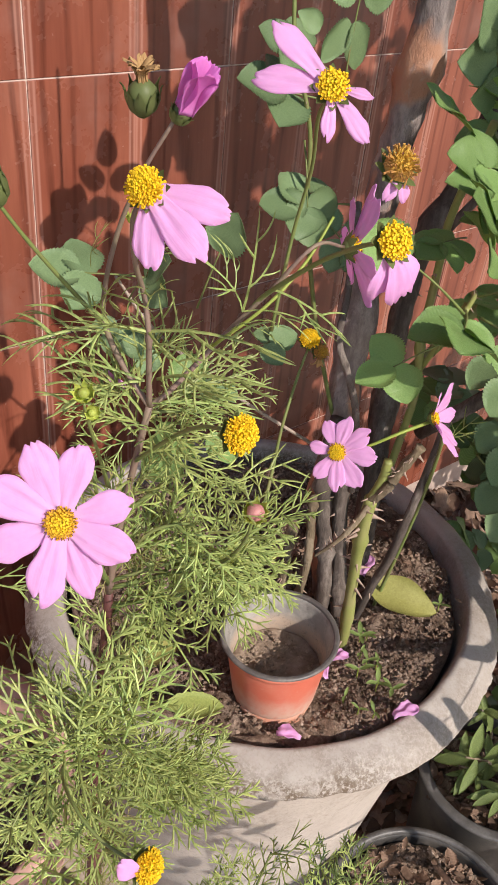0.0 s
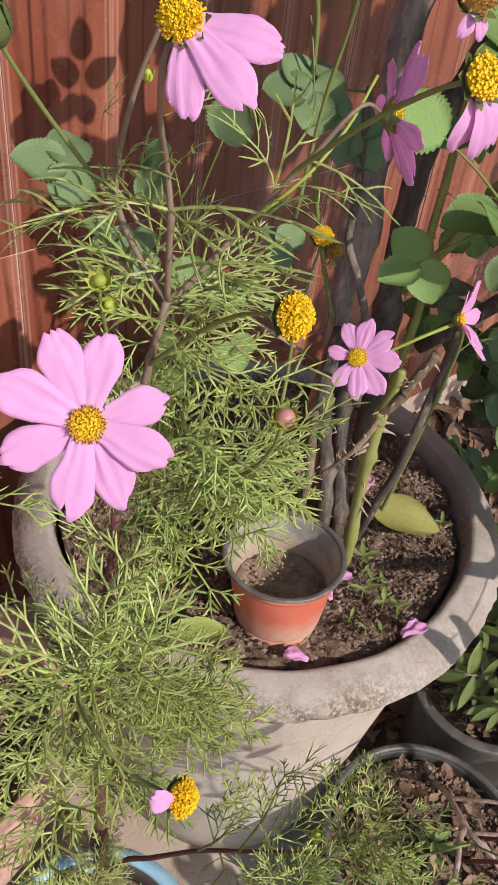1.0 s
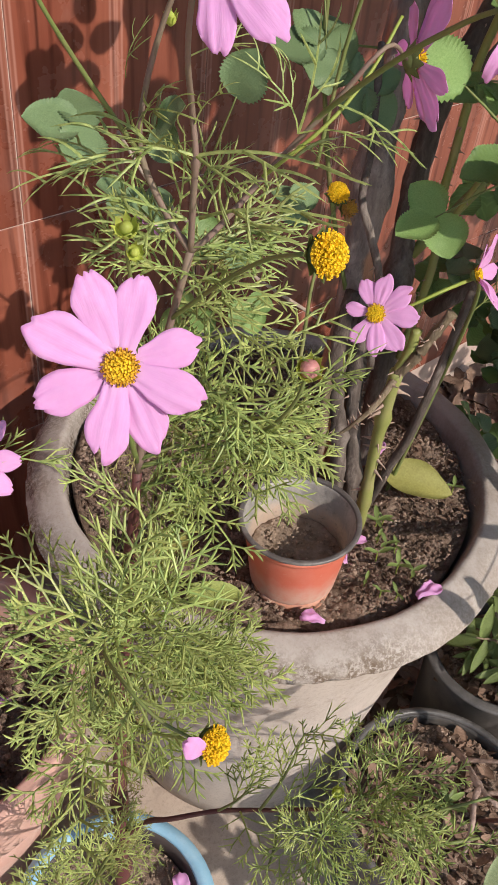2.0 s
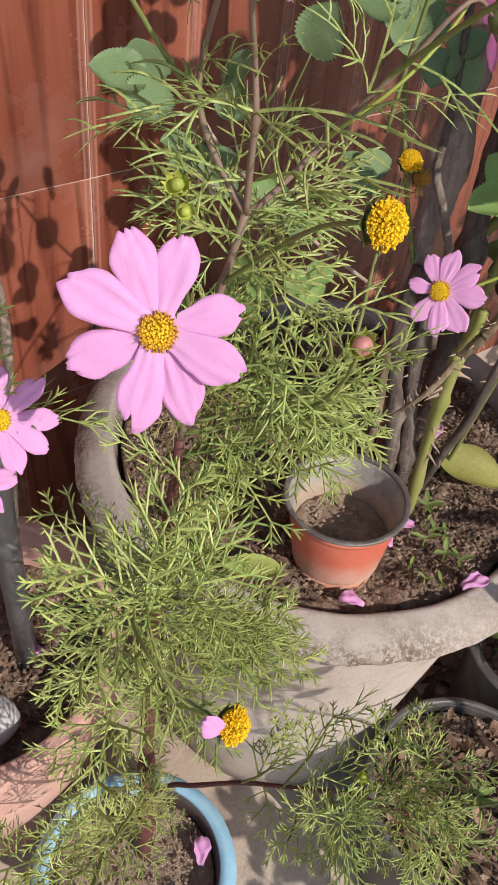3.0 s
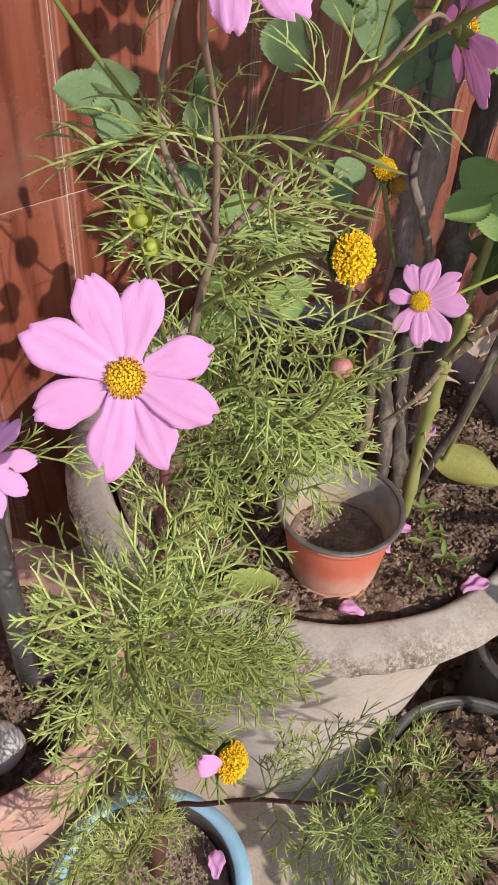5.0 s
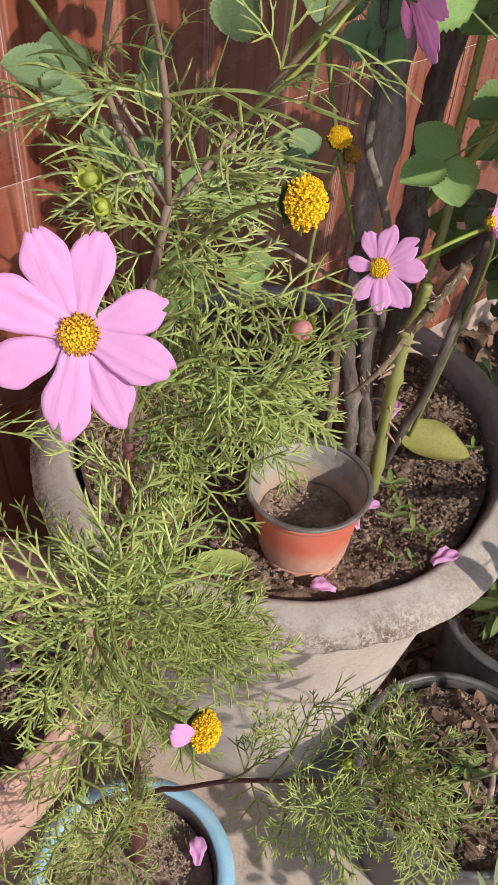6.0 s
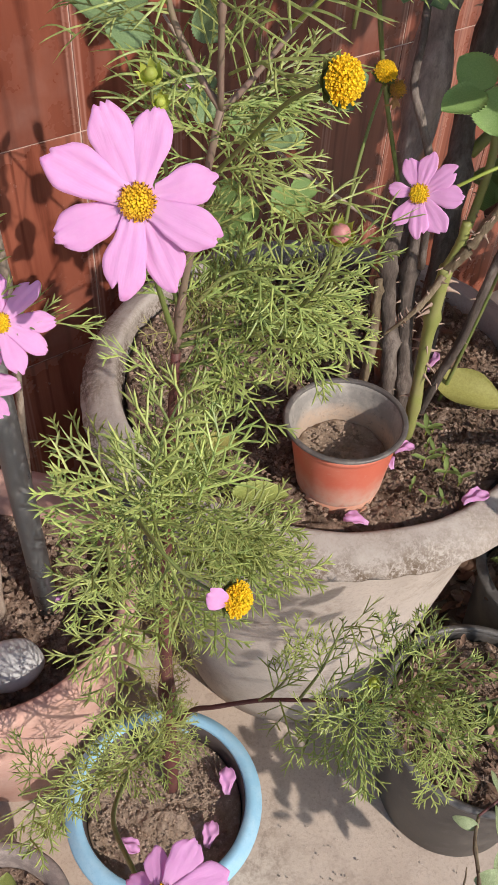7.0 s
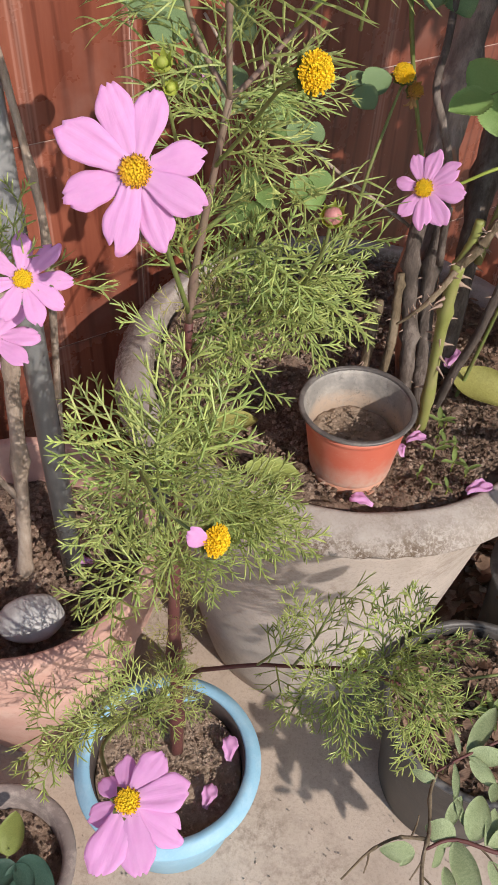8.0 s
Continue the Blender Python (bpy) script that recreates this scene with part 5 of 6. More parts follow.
ROSE_BLADES = {False: [blade_mesh("leaflet", ROSE_LEAF, 0.44 + 0.03 * i, 1, 0.08 + 0.05 * i, 0.82, 0.08 + 0.06 * i, i, 30, 0.026) for i in range(3)],
               True: [blade_mesh("leaflet", ROSE_DEEP, 0.45 + 0.03 * i, 1, 0.06 + 0.05 * i, 0.82, 0.06 + 0.06 * i, 5 + i, 30, 0.026) for i in range(3)]}
SHRUB_BLADES = [blade_mesh("leaf", SHRUB_LEAF, 0.115 + 0.035 * i, 0, 0.28, 0.9, 0.25 + 0.16 * i, i) for i in range(3)]
GREEN_BLADES = [blade_mesh("leaf", GREEN_SHRUB, 0.105 + 0.03 * i, 0, 0.24, 0.9, 0.18 + 0.12 * i, 4 + i) for i in range(3)]
DEAD_BLADES = [blade_mesh("dead_leaf", DEAD_LEAF, 0.16 + 0.07 * i, i % 2, 0.35 - 0.2 * i, 0.9, 0.3 - 0.2 * i, i, 8, 0.04) for i in range(4)]
SCRAPS = [blade_mesh("scrap", DEAD_LEAF, 0.07 + 0.06 * i, 0, 0.15, 0.9, 0.1 * i, i, 5) for i in range(3)]


def rose_leaf(bush, at, forward, up, size, seed, deep=False, count=5):
    """A leaf of three or five toothed leaflets on a stalk; at: the foot of the stalk."""
    rnd = random.Random(seed)
    m = frame_of(at, forward, up)
    bm = bmesh.new()
    tube(bm, flow([(0, 0, 0), (0, size * 0.8, size * 0.06), (0, size * 1.65, 0)]), size * 0.028, size * 0.016, 6)
    stalk = part("leaf", bm, STEM_GREEN, bush, m=m)
    spots = [(1.62, 0, 1.0)] + [(1.45 - 0.62 * r, s, 0.95 - 0.12 * r) for r in range((count - 1) // 2) for s in (-1, 1)]
    for y, s, k in spots:
        turn = Matrix.Rotation(radians(-s * rnd.uniform(58, 76)), 4, "Z") @ Matrix.Rotation(radians(rnd.uniform(-22, 14)), 4, "X") @ Matrix.Rotation(radians(rnd.uniform(-16, 16)), 4, "Y")
        place("leaflet", ROSE_BLADES[deep][rnd.randrange(3)], stalk, m @ Matrix.Translation((0, y * size, 0.01 * size)) @ turn @ Matrix.Diagonal((size * k,) * 3 + (1,)))


def thorns(cane, line, count, size, seed, r0, r1):
    rnd = random.Random(seed)
    for i in range(count):
        k = int(rnd.uniform(0.02, 0.97) * (len(line) - 1))
        d = (line[k + 1] - line[k]).normalized()
        x = d.orthogonal().normalized()
        a = rnd.uniform(0, 6.28)
        r = x * math.cos(a) + d.cross(x) * math.sin(a)
        place("thorn", THORN_MESH, cane, frame_of(line[k] + r * 0.9 * (r0 + (r1 - r0) * k / len(line)), r - d * 0.15, d, size * rnd.uniform(0.7, 1.25)))


bm = bmesh.new()
tube(bm, flow([(0, -0.1, 0.0), (0, 0.35, 0.0), (0, 0.75, -0.05), (0, 1.0, -0.18)], 3), 0.15, 0.01, 6)
for v in bm.verts:
    v.co.z *= 1 + 2.4 * max(0, 0.4 - v.co.y)
THORN_MESH = mesh_of("thorn", bm, THORN)


def cane(bush, pts, r0, r1, material, spikes=0, size=0.008, seed=0, knots=(), wobble=0.08, name="cane"):
    bm = bmesh.new()
    line = flow(pts, 6)
    tube(bm, line, r0, r1, 12, wobble, seed, knots)
    ob = part(name, bm, material, bush)
    if spikes:
        thorns(ob, line, spikes, size, seed, r0, r1)
    return line


# ---- the rose in the planter ----
rose = thing("rose_bush", (0.177, 0.740, 0.630), "old climbing rose with a woody trunk, thorny canes and toothed leaves", "rose bush")
cane(rose, [(0.177, 0.740, 0.60), (0.157, 0.776, 0.757), (0.158, 0.804, 0.861), (0.158, 0.828, 0.958), (0.163, 0.848, 1.07), (0.168, 0.857, 1.161), (0.177, 0.856, 1.247), (0.182, 0.853, 1.33), (0.190, 0.850, 1.45), (0.170, 0.855, 1.62), (0.15, 0.86, 1.85)],
     0.019, 0.017, TRUNK, 0, seed=1, knots=(0.12, 0.33, 0.62, 0.74), wobble=0.12, name="trunk")
cane(rose, [(0.215, 0.790, 0.61), (0.215, 0.809, 0.782), (0.217, 0.847, 0.871), (0.218, 0.872, 0.955), (0.224, 0.887, 1.037), (0.234, 0.885, 1.095), (0.26, 0.889, 1.16), (0.272, 0.886, 1.25), (0.255, 0.877, 1.41), (0.298, 0.912, 1.60), (0.32, 0.93, 1.85)],
     0.015, 0.010, BARK, 14, 0.010, 2, (0.2, 0.5, 0.8), 0.12)
cane(rose, [(0.185, 0.672, 0.61), (0.185, 0.660, 0.658), (0.178, 0.653, 0.763), (0.172, 0.638, 0.843), (0.172, 0.632, 0.897)], 0.0064, 0.0070, CANE, 24, 0.0125, 3, (0.35, 0.7), 0.06)
cane(rose, [(0.172, 0.632, 0.893), (0.186, 0.628, 0.920), (0.196, 0.629, 0.942), (0.208, 0.630, 0.968)], 0.0056, 0.0044, CANE_DRY, 18, 0.0075, 4, (0.3, 0.7, 0.98), 0.14)
cane(rose, [(0.172, 0.633, 0.895), (0.180, 0.634, 0.923), (0.182, 0.637, 0.943)], 0.0050, 0.0054, CANE, 4, 0.007, 5)
cane(rose, [(0.170, 0.628, 0.890), (0.154, 0.618, 0.865), (0.139, 0.615, 0.845), (0.122, 0.614, 0.827)], 0.0038, 0.0014, CANE_DRY, 12, 0.007, 6, (0.4, 0.7))
cane(rose, [(0.205, 0.715, 0.61), (0.212, 0.695, 0.699), (0.224, 0.686, 0.767), (0.233, 0.687, 0.834), (0.241, 0.694, 0.878), (0.250, 0.70, 0.95)], 0.0058, 0.0045, BARK, 10, 0.006, 7)
cane(rose, [(0.160, 0.720, 0.61), (0.160, 0.712, 0.669), (0.155, 0.724, 0.729), (0.145, 0.746, 0.782), (0.140, 0.757, 0.843), (0.148, 0.77, 0.90)], 0.0095, 0.0085, BARK, 10, 0.008, 8, (0.4, 0.7), 0.14)
cane(rose, [(0.183, 0.720, 0.61), (0.181, 0.713, 0.664), (0.173, 0.739, 0.735), (0.167, 0.753, 0.796), (0.168, 0.77, 0.88)], 0.0095, 0.0085, BARK, 8, 0.008, 9, (0.3, 0.8), 0.14)
cane(rose, [(0.128, 0.728, 0.61), (0.134, 0.722, 0.709), (0.133, 0.733, 0.765), (0.131, 0.740, 0.806)], 0.0064, 0.0050, CANE_DRY, 4, 0.007, 10, (0.9,), 0.12)
cane(rose, [(0.105, 0.735, 0.61), (0.108, 0.72, 0.70), (0.110, 0.725, 0.775)], 0.0064, 0.0058, CANE_DRY, 3, 0.007, 11, (0.9,), 0.12)
cane(rose, [(0.225, 0.790, 0.80), (0.238, 0.800, 0.921), (0.231, 0.807, 0.992), (0.230, 0.802, 1.05), (0.229, 0.799, 1.097), (0.228, 0.794, 1.142), (0.24, 0.77, 1.24)], 0.0050, 0.0040, CANE, 22, 0.007, 12, (0.3,), 0.05)
cane(rose, [(0.165, 0.70, 0.85), (0.151, 0.687, 0.957), (0.135, 0.696, 1.005), (0.122, 0.705, 1.037), (0.126, 0.725, 1.075), (0.13, 0.78, 1.15)], 0.0042, 0.0034, BARK, 5, 0.006, 13)
cane(rose, [(0.157, 0.80, 0.85), (0.11, 0.80, 1.00), (0.082, 0.790, 1.13), (0.073, 0.783, 1.213), (0.050, 0.779, 1.285), (0.043, 0.785, 1.34), (0.03, 0.80, 1.45)], 0.0026, 0.0018, STEM_GREEN, 14, 0.0045, 14)
cane(rose, [(0.135, 0.79, 0.84), (0.03, 0.765, 0.92), (-0.06, 0.735, 1.01), (-0.10, 0.712, 1.08)], 0.0022, 0.0014, DRY_WOOD, 6, 0.004, 15)
cane(rose, [(0.240, 0.81, 0.95), (0.252, 0.76, 1.05), (0.240, 0.70, 1.10), (0.222, 0.64, 1.125), (0.205, 0.600, 1.13)], 0.0030, 0.0022, CANE, 10, 0.005, 16)
cane(rose, [(0.25, 0.87, 1.10), (0.33, 0.84, 1.25), (0.42, 0.82, 1.42), (0.52, 0.80, 1.55)], 0.0050, 0.0040, BARK, 14, 0.007, 17)
cane(rose, [(0.23, 0.86, 0.90), (0.34, 0.90, 1.02), (0.46, 0.90, 1.15), (0.58, 0.86, 1.25)], 0.0070, 0.0045, CANE, 14, 0.007, 18)
U = Vector((0, -0.55, 0.83))
for i, (at, f, size, deep, count) in enumerate([
    ((-0.052, 0.705, 1.083), (-1, -0.15, 0.08), 0.040, True, 3), ((-0.020, 0.700, 1.060), (0.22, -0.2, 0.80), 0.036, True, 1), ((-0.045, 0.695, 1.078), (0.25, -0.6, -0.6), 0.032, False, 1), ((-0.086, 0.700, 1.062), (0.20, -0.3, 0.4), 0.030, True, 3), ((-0.082, 0.695, 1.066), (-0.2, -0.9, -0.35), 0.022, True, 3),
    ((0.118, 0.815, 1.225), (-0.6, -0.2, 0.15), 0.040, True, 3), ((0.105, 0.800, 1.250), (-0.6, -0.1, 0.35), 0.032, True, 3), ((0.070, 0.795, 1.200), (0.1, -0.3, -0.6), 0.032, True, 3),
    ((0.135, 0.800, 1.140), (-0.7, -0.3, 0.05), 0.036, True, 5), ((-0.02, 0.650, 1.040), (-0.9, -0.2, 0.1), 0.022, True, 3), ((0.01, 0.66, 1.03), (0.6, 0.2, 0.2), 0.024, True, 3), ((0.080, 0.795, 1.140), (0.5, -0.5, -0.3), 0.032, True, 3),
    ((-0.015, 0.600, 1.000), (-0.35, -0.1, -0.6), 0.026, False, 5), ((0.000, 0.610, 1.015), (0.2, -0.3, -0.3), 0.020, False, 3), ((0.020, 0.640, 1.040), (-0.2, -0.5, -0.1), 0.020, True, 3),
    ((0.200, 0.590, 1.110), (-1.0, -0.35, -0.45), 0.030, False, 3), ((0.205, 0.600, 1.130), (-0.2, -0.7, 0.15), 0.038, False, 5), ((0.222, 0.610, 1.120), (0.6, -0.6, -0.1), 0.040, False, 5),
    ((0.225, 0.640, 1.125), (0.5, -0.5, 0.4), 0.038, False, 5), ((0.235, 0.660, 1.140), (-0.2, -0.4, 0.6), 0.038, False, 5), ((0.275, 0.690, 1.170), (-0.7, -0.3, 0.5), 0.036, False, 5),
    ((0.272, 0.720, 1.200), (-0.8, -0.4, 0.3), 0.034, False, 5), ((0.240, 0.730, 1.220), (0.4, -0.5, 0.3), 0.040, False, 5), ((0.240, 0.760, 1.245), (-0.3, -0.3, 0.7), 0.038, True, 5),
    ((0.245, 0.760, 1.270), (0.3, -0.3, 0.6), 0.042, False, 5), ((0.245, 0.770, 1.20), (0.8, -0.2, 0.1), 0.042, True, 5),
    ((0.189, 0.553, 1.150), (-0.5, -0.1, 0.4), 0.036, False, 1), ((0.215, 0.775, 1.235), (-0.3, -0.5, 0.2), 0.030, False, 5), ((0.250, 0.775, 1.240), (-0.2, -0.5, 0.3), 0.030, False, 5), ((0.265, 0.765, 1.215), (-0.1, -0.6, 0.0), 0.031, False, 5),
    ((0.240, 0.765, 1.130), (-0.4, -0.5, 0.1), 0.030, False, 5), ((0.268, 0.762, 1.140), (-0.2, -0.5, 0.2), 0.031, False, 5), ((0.285, 0.745, 1.105), (-0.2, -0.5, -0.1), 0.032, False, 5),
    ((0.270, 0.720, 1.02), (0.5, -0.6, 0.1), 0.040, True, 5), ((0.290, 0.730, 0.97), (0.3, -0.6, -0.3), 0.042, True, 5), ((0.300, 0.72, 0.90), (0.5, -0.5, -0.4), 0.042, True, 5),
    ((0.250, 0.70, 1.06), (0.4, -0.7, -0.2), 0.040, True, 5), ((0.255, 0.690, 1.20), (0.9, -0.3, 0.3), 0.042, False, 5),
]):
    rose_leaf(rose, Vector(at), Vector(f), U + Vector((0.15 * math.sin(i * 2.1), 0, 0.2 * math.cos(i * 1.3))), size * 1.2, 500 + i, deep, count)
# unseen leaf, laid out to cast the shadow of five leaflets on the tiles
cane(rose, [(0.110, 0.822, 1.220), (0.103, 0.816, 1.254), (0.104, 0.817, 1.300), (0.107, 0.819, 1.345)], 0.0010, 0.0007, STEM_GREEN, 0, 0.004, 29)
for k, (foot, end) in enumerate((((0.107, 0.819, 1.344), (0.104, 0.817, 1.394)), ((0.102, 0.815, 1.322), (0.071, 0.790, 1.346)), ((0.109, 0.821, 1.321), (0.146, 0.851, 1.335)), ((0.099, 0.812, 1.304), (0.077, 0.795, 1.269)), ((0.104, 0.816, 1.303), (0.115, 0.825, 1.260)), ((0.071, 0.790, 1.299), (0.052, 0.774, 1.312)))):
    d = Vector(end) - Vector(foot)
    place("leaflet", ROSE_BLADES[True][k % 3], rose, frame_of(foot, d, (0.627, -0.779, 0.0), d.length) @ Matrix.Diagonal((0.72, 1, 1, 1)))
# crown beyond the trunk, mostly unseen, added to shade the wall and planter's back
cane(rose, [(0.286, 0.90, 0.80), (0.42, 0.80, 1.00), (0.56, 0.66, 1.16), (0.66, 0.50, 1.24)], 0.0110, 0.0050, BARK, 14, 0.007, 21)
cane(rose, [(0.40, 0.93, 0.66), (0.48, 0.82, 0.76), (0.548, 0.689, 0.875), (0.601, 0.531, 0.90), (0.64, 0.40, 0.98)], 0.0130, 0.0090, BARK, 8, 0.007, 25)
cane(rose, [(0.56, 0.66, 1.16), (0.60, 0.60, 1.45), (0.70, 0.58, 1.75)], 0.0060, 0.0040, CANE, 8, 0.007, 23)
cane(rose, [(0.42, 0.80, 1.00), (0.50, 0.62, 1.02), (0.58, 0.44, 1.05)], 0.0060, 0.0040, CANE, 8, 0.007, 22)
rnd = random.Random(77)
for i in range(46):
    p = Vector((rnd.uniform(0.30, 0.62), rnd.uniform(0.74, 0.98), rnd.uniform(1.15, 1.75)))
    rose_leaf(rose, p, Vector((rnd.uniform(-1, 1), rnd.uniform(-1, 0.4), rnd.uniform(-0.5, 0.5))), Vector((rnd.uniform(-0.2, 0.8), -0.6, 0.7)), rnd.uniform(0.036, 0.048), rnd.randrange(9999), i % 2 == 0, 5)


class Foliage:
    """Leaves past counting, gathered into one mesh."""

    def __init__(self, material):
        self.material, self.verts, self.faces, self.n = material, [], [], 0
        me = blade_mesh("leaflet", material, 0.47, 1, 0.16, 0.85, 0.14, 3, 6, 0.03)
        co = np.empty(len(me.vertices) * 3)
        me.vertices.foreach_get("co", co)
        self.base = np.c_[co.reshape(-1, 3), np.ones(len(me.vertices))]
        self.quads = np.array([p.vertices[:] for p in me.polygons])
        bpy.data.meshes.remove(me)

    def leaf(self, at, forward, up, size, rnd):
        m = frame_of(at, forward, up)
        for y, s, k in ((1.62, 0, 1.0), (1.45, -1, 0.95), (1.45, 1, 0.95), (0.83, -1, 0.83), (0.83, 1, 0.83)):
            turn = pose(0, 0, 0, rnd.uniform(-22, 14), rnd.uniform(-16, 16), -s * rnd.uniform(58, 76))
            w = np.array(m @ Matrix.Translation((0, y * size, 0)) @ turn @ Matrix.Diagonal((size * k,) * 3 + (1,)))
            self.verts.append((self.base @ w.T)[:, :3])
            self.faces.append(self.quads + self.n)
            self.n += len(self.base)

    def finish(self, parent):
        me = bpy.data.meshes.new("foliage")
        me.from_pydata(np.concatenate(self.verts).tolist(), [], np.concatenate(self.faces).tolist())
        me.materials.append(self.material)
        for p in me.polygons:
            p.use_smooth = True
        tagged(place("foliage", me, parent), kind="stuff")


# unseen stout branch added to shade planter soil, plus two leaves shading its rim
cane(rose, [(0.601, 0.531, 0.900), (0.610, 0.470, 0.870), (0.574, 0.449, 0.850), (0.506, 0.453, 0.850), (0.455, 0.453, 0.848), (0.425, 0.450, 0.846)], 0.0135, 0.0055, BARK, 6, 0.007, 27)
cane(rose, [(0.560, 0.449, 0.850), (0.535, 0.40, 0.850), (0.500, 0.352, 0.850), (0.462, 0.338, 0.850)], 0.0011, 0.0007, CANE, 0, 0.004, 28)
for k, (foot, end) in enumerate((((0.450, 0.346, 0.850), (0.514, 0.322, 0.850)), ((0.495, 0.362, 0.850), (0.542, 0.340, 0.850)))):
    d = Vector(end) - Vector(foot)
    place("leaflet", ROSE_BLADES[True][k], rose, frame_of(foot, d, to_sun + d.cross(to_sun) * 30, d.length))
crown_and_shade = (Foliage(ROSE_DEEP), Foliage(ROSE_LEAF))
# low leaves behind the planter, and seven unseen high ones that shade the tiles
for lo, hi, n in (((0.42, 0.78, 0.12), (0.78, 1.08, 0.66), 70), ((0.22, 0.84, 1.44), (0.34, 0.92, 1.60), 7), ((0.34, 0.80, 0.66), (0.62, 1.02, 1.10), 44)):
    for i in range(n):
        p = Vector([rnd.uniform(u, v) for u, v in zip(lo, hi)])
        crown_and_shade[i % 2].leaf(p, Vector((rnd.uniform(-1, 1), rnd.uniform(-1, 0.4), rnd.uniform(-0.5, 0.5))), Vector((rnd.uniform(-0.2, 0.8), -0.6, 0.7)), rnd.uniform(0.036, 0.048), rnd)

# unseen leaf blocks added sunward to cast shade: across, along and height of each
for (c0, c1), (a0, a1), (z0, z1), n in (((0.755, 0.92), (-0.15, 0.22), (1.02, 1.50), 60), ((0.86, 1.20), (-0.15, 0.25), (1.05, 1.95), 180), ((0.80, 0.96), (-0.05, 0.30), (0.62, 1.05), 20), ((0.96, 1.20), (-0.05, 0.30), (0.62, 1.05), 110), ((0.84, 1.20), (-0.05, 0.30), (0.30, 0.64), 70), ((1.15, 1.90), (-0.35, 0.10), (0.25, 1.05), 120), ((0.70, 0.82), (-0.05, 0.25), (1.20, 1.62), 50), ((0.55, 1.35), (-0.75, -0.05), (2.10, 2.45), 230)):
    for i in range(n):
        c, a = rnd.uniform(c0, c1), rnd.uniform(a0, a1)
        p = Vector((0.73 * c + 0.68 * a, 0.68 * c - 0.73 * a, rnd.uniform(z0, z1)))
        crown_and_shade[i % 2].leaf(p, Vector((rnd.uniform(-1, 1), rnd.uniform(-1, 1), rnd.uniform(-0.5, 0.5))), Vector((0.55 + rnd.uniform(-0.4, 0.4), -0.6 + rnd.uniform(-0.4, 0.4), 0.6)), rnd.uniform(0.038, 0.050), rnd)
for crown in crown_and_shade:
    crown.finish(rose)

# ---- loose things on the planter's soil ----
def fallen_petal(at, yaw, tilt, size, roll=0):
    ob = place("fallen_petal", PETALS_FALLEN[int(yaw) % 3], None, Matrix.Translation(at) @ pose(0, 0, 0, tilt, roll, yaw) @ Matrix.Diagonal((size * 1.05, size * 1.1, size * 1.3, 1)))
    tagged(ob, "fallen pink cosmos petal lying on the soil", "petal", "fallen petals")


fallen_petal((0.128, 0.521, 0.643), 75, 6, 0.026)
fallen_petal((0.232, 0.548, 0.654), 295, 10, 0.029)
fallen_petal((0.166, 0.628, 0.644), 290, 12, 0.024)
fallen_petal((0.162, 0.602, 0.643), 20, 8, 0.019)
fallen_petal((0.220, 0.770, 0.650), 340, 20, 0.030)
fallen_petal((-0.006, 0.408, 0.160), 5, 25, 0.034)
fallen_petal((-0.030, 0.337, 0.158), 350, 20, 0.032)
fallen_petal((-0.246, 0.608, 0.330), 100, 8, 0.024)
fallen_petal((-0.150, 0.340, 0.160), 250, 10, 0.030)

leaf_big = blade_mesh("fallen_leaf", OLIVE_LEAF, 0.27, 0, 0.35, 0.8, 0.02, 3)
ob = place("fallen_leaf", leaf_big, None, Matrix.Translation((0.222, 0.735, 0.668)) @ pose(0, 0, 0, -6, 22, -112) @ Matrix.Diagonal((0.092, 0.092, 0.092, 1)))
tagged(ob, "yellowing olive-green fallen leaf on dark soil", "leaf")
for at, yaw, size in (((-0.022, 0.540, 0.656), -80, 0.066), ((-0.075, 0.590, 0.664), -60, 0.07)):
    ob = place("fallen_leaf", blade_mesh("fallen_leaf", LIME_LEAF if yaw < -70 else OLIVE_LEAF, 0.24, 1, 0.25, 0.9, 0.1, 7), None, Matrix.Translation(at) @ pose(0, 0, 0, -4, 8, yaw) @ Matrix.Diagonal((size,) * 3 + (1,)))
    tagged(ob, "ribbed yellow-green leaf at the rim of the planter", "leaf")


def seedling(at, yaw, size, n):
    t = thing("seedling", at, "tiny bright green seedling in the planter's soil", "seedling", "seedlings")
    m = Matrix.Translation(at) @ pose(0, 0, 0, 0, 0, yaw)
    bm = bmesh.new()
    tube(bm, flow([(0, 0, -0.004), (0.001, 0, size * 0.4), (0, 0.001, size * 0.7)], 3), 0.0009, 0.0007, 6)
    part("stem", bm, STEM_LIME, t, m=m)
    for k in range(n):
        place("leaf", SEEDLING_LEAF, t, m @ Matrix.Translation((0, 0, size * 0.65)) @ pose(0, 0, 0, 28, 0, 360 * k / n) @ Matrix.Diagonal((size, size, size, 1)))
    return t


SEEDLING_LEAF = blade_mesh("leaf", SPROUT, 0.17, 0, 0.2, 0.9, 0.1, 2, 8)
for i, (x, y, s, n) in enumerate([(0.206, 0.662, 0.020, 4), (0.216, 0.668, 0.014, 2), (0.199, 0.611, 0.020, 2), (0.212, 0.628, 0.016, 3), (0.224, 0.625, 0.014, 2), (0.220, 0.594, 0.019, 3), (0.236, 0.587, 0.017, 3), (0.205, 0.640, 0.012, 2), (0.212, 0.556, 0.014, 2), (0.195, 0.560, 0.012, 2), (0.318, 0.727, 0.016, 3), (0.18, 0.575, 0.012, 2)]):
    seedling(Vector((x, y, 0.640)), 47 * i, s, n)


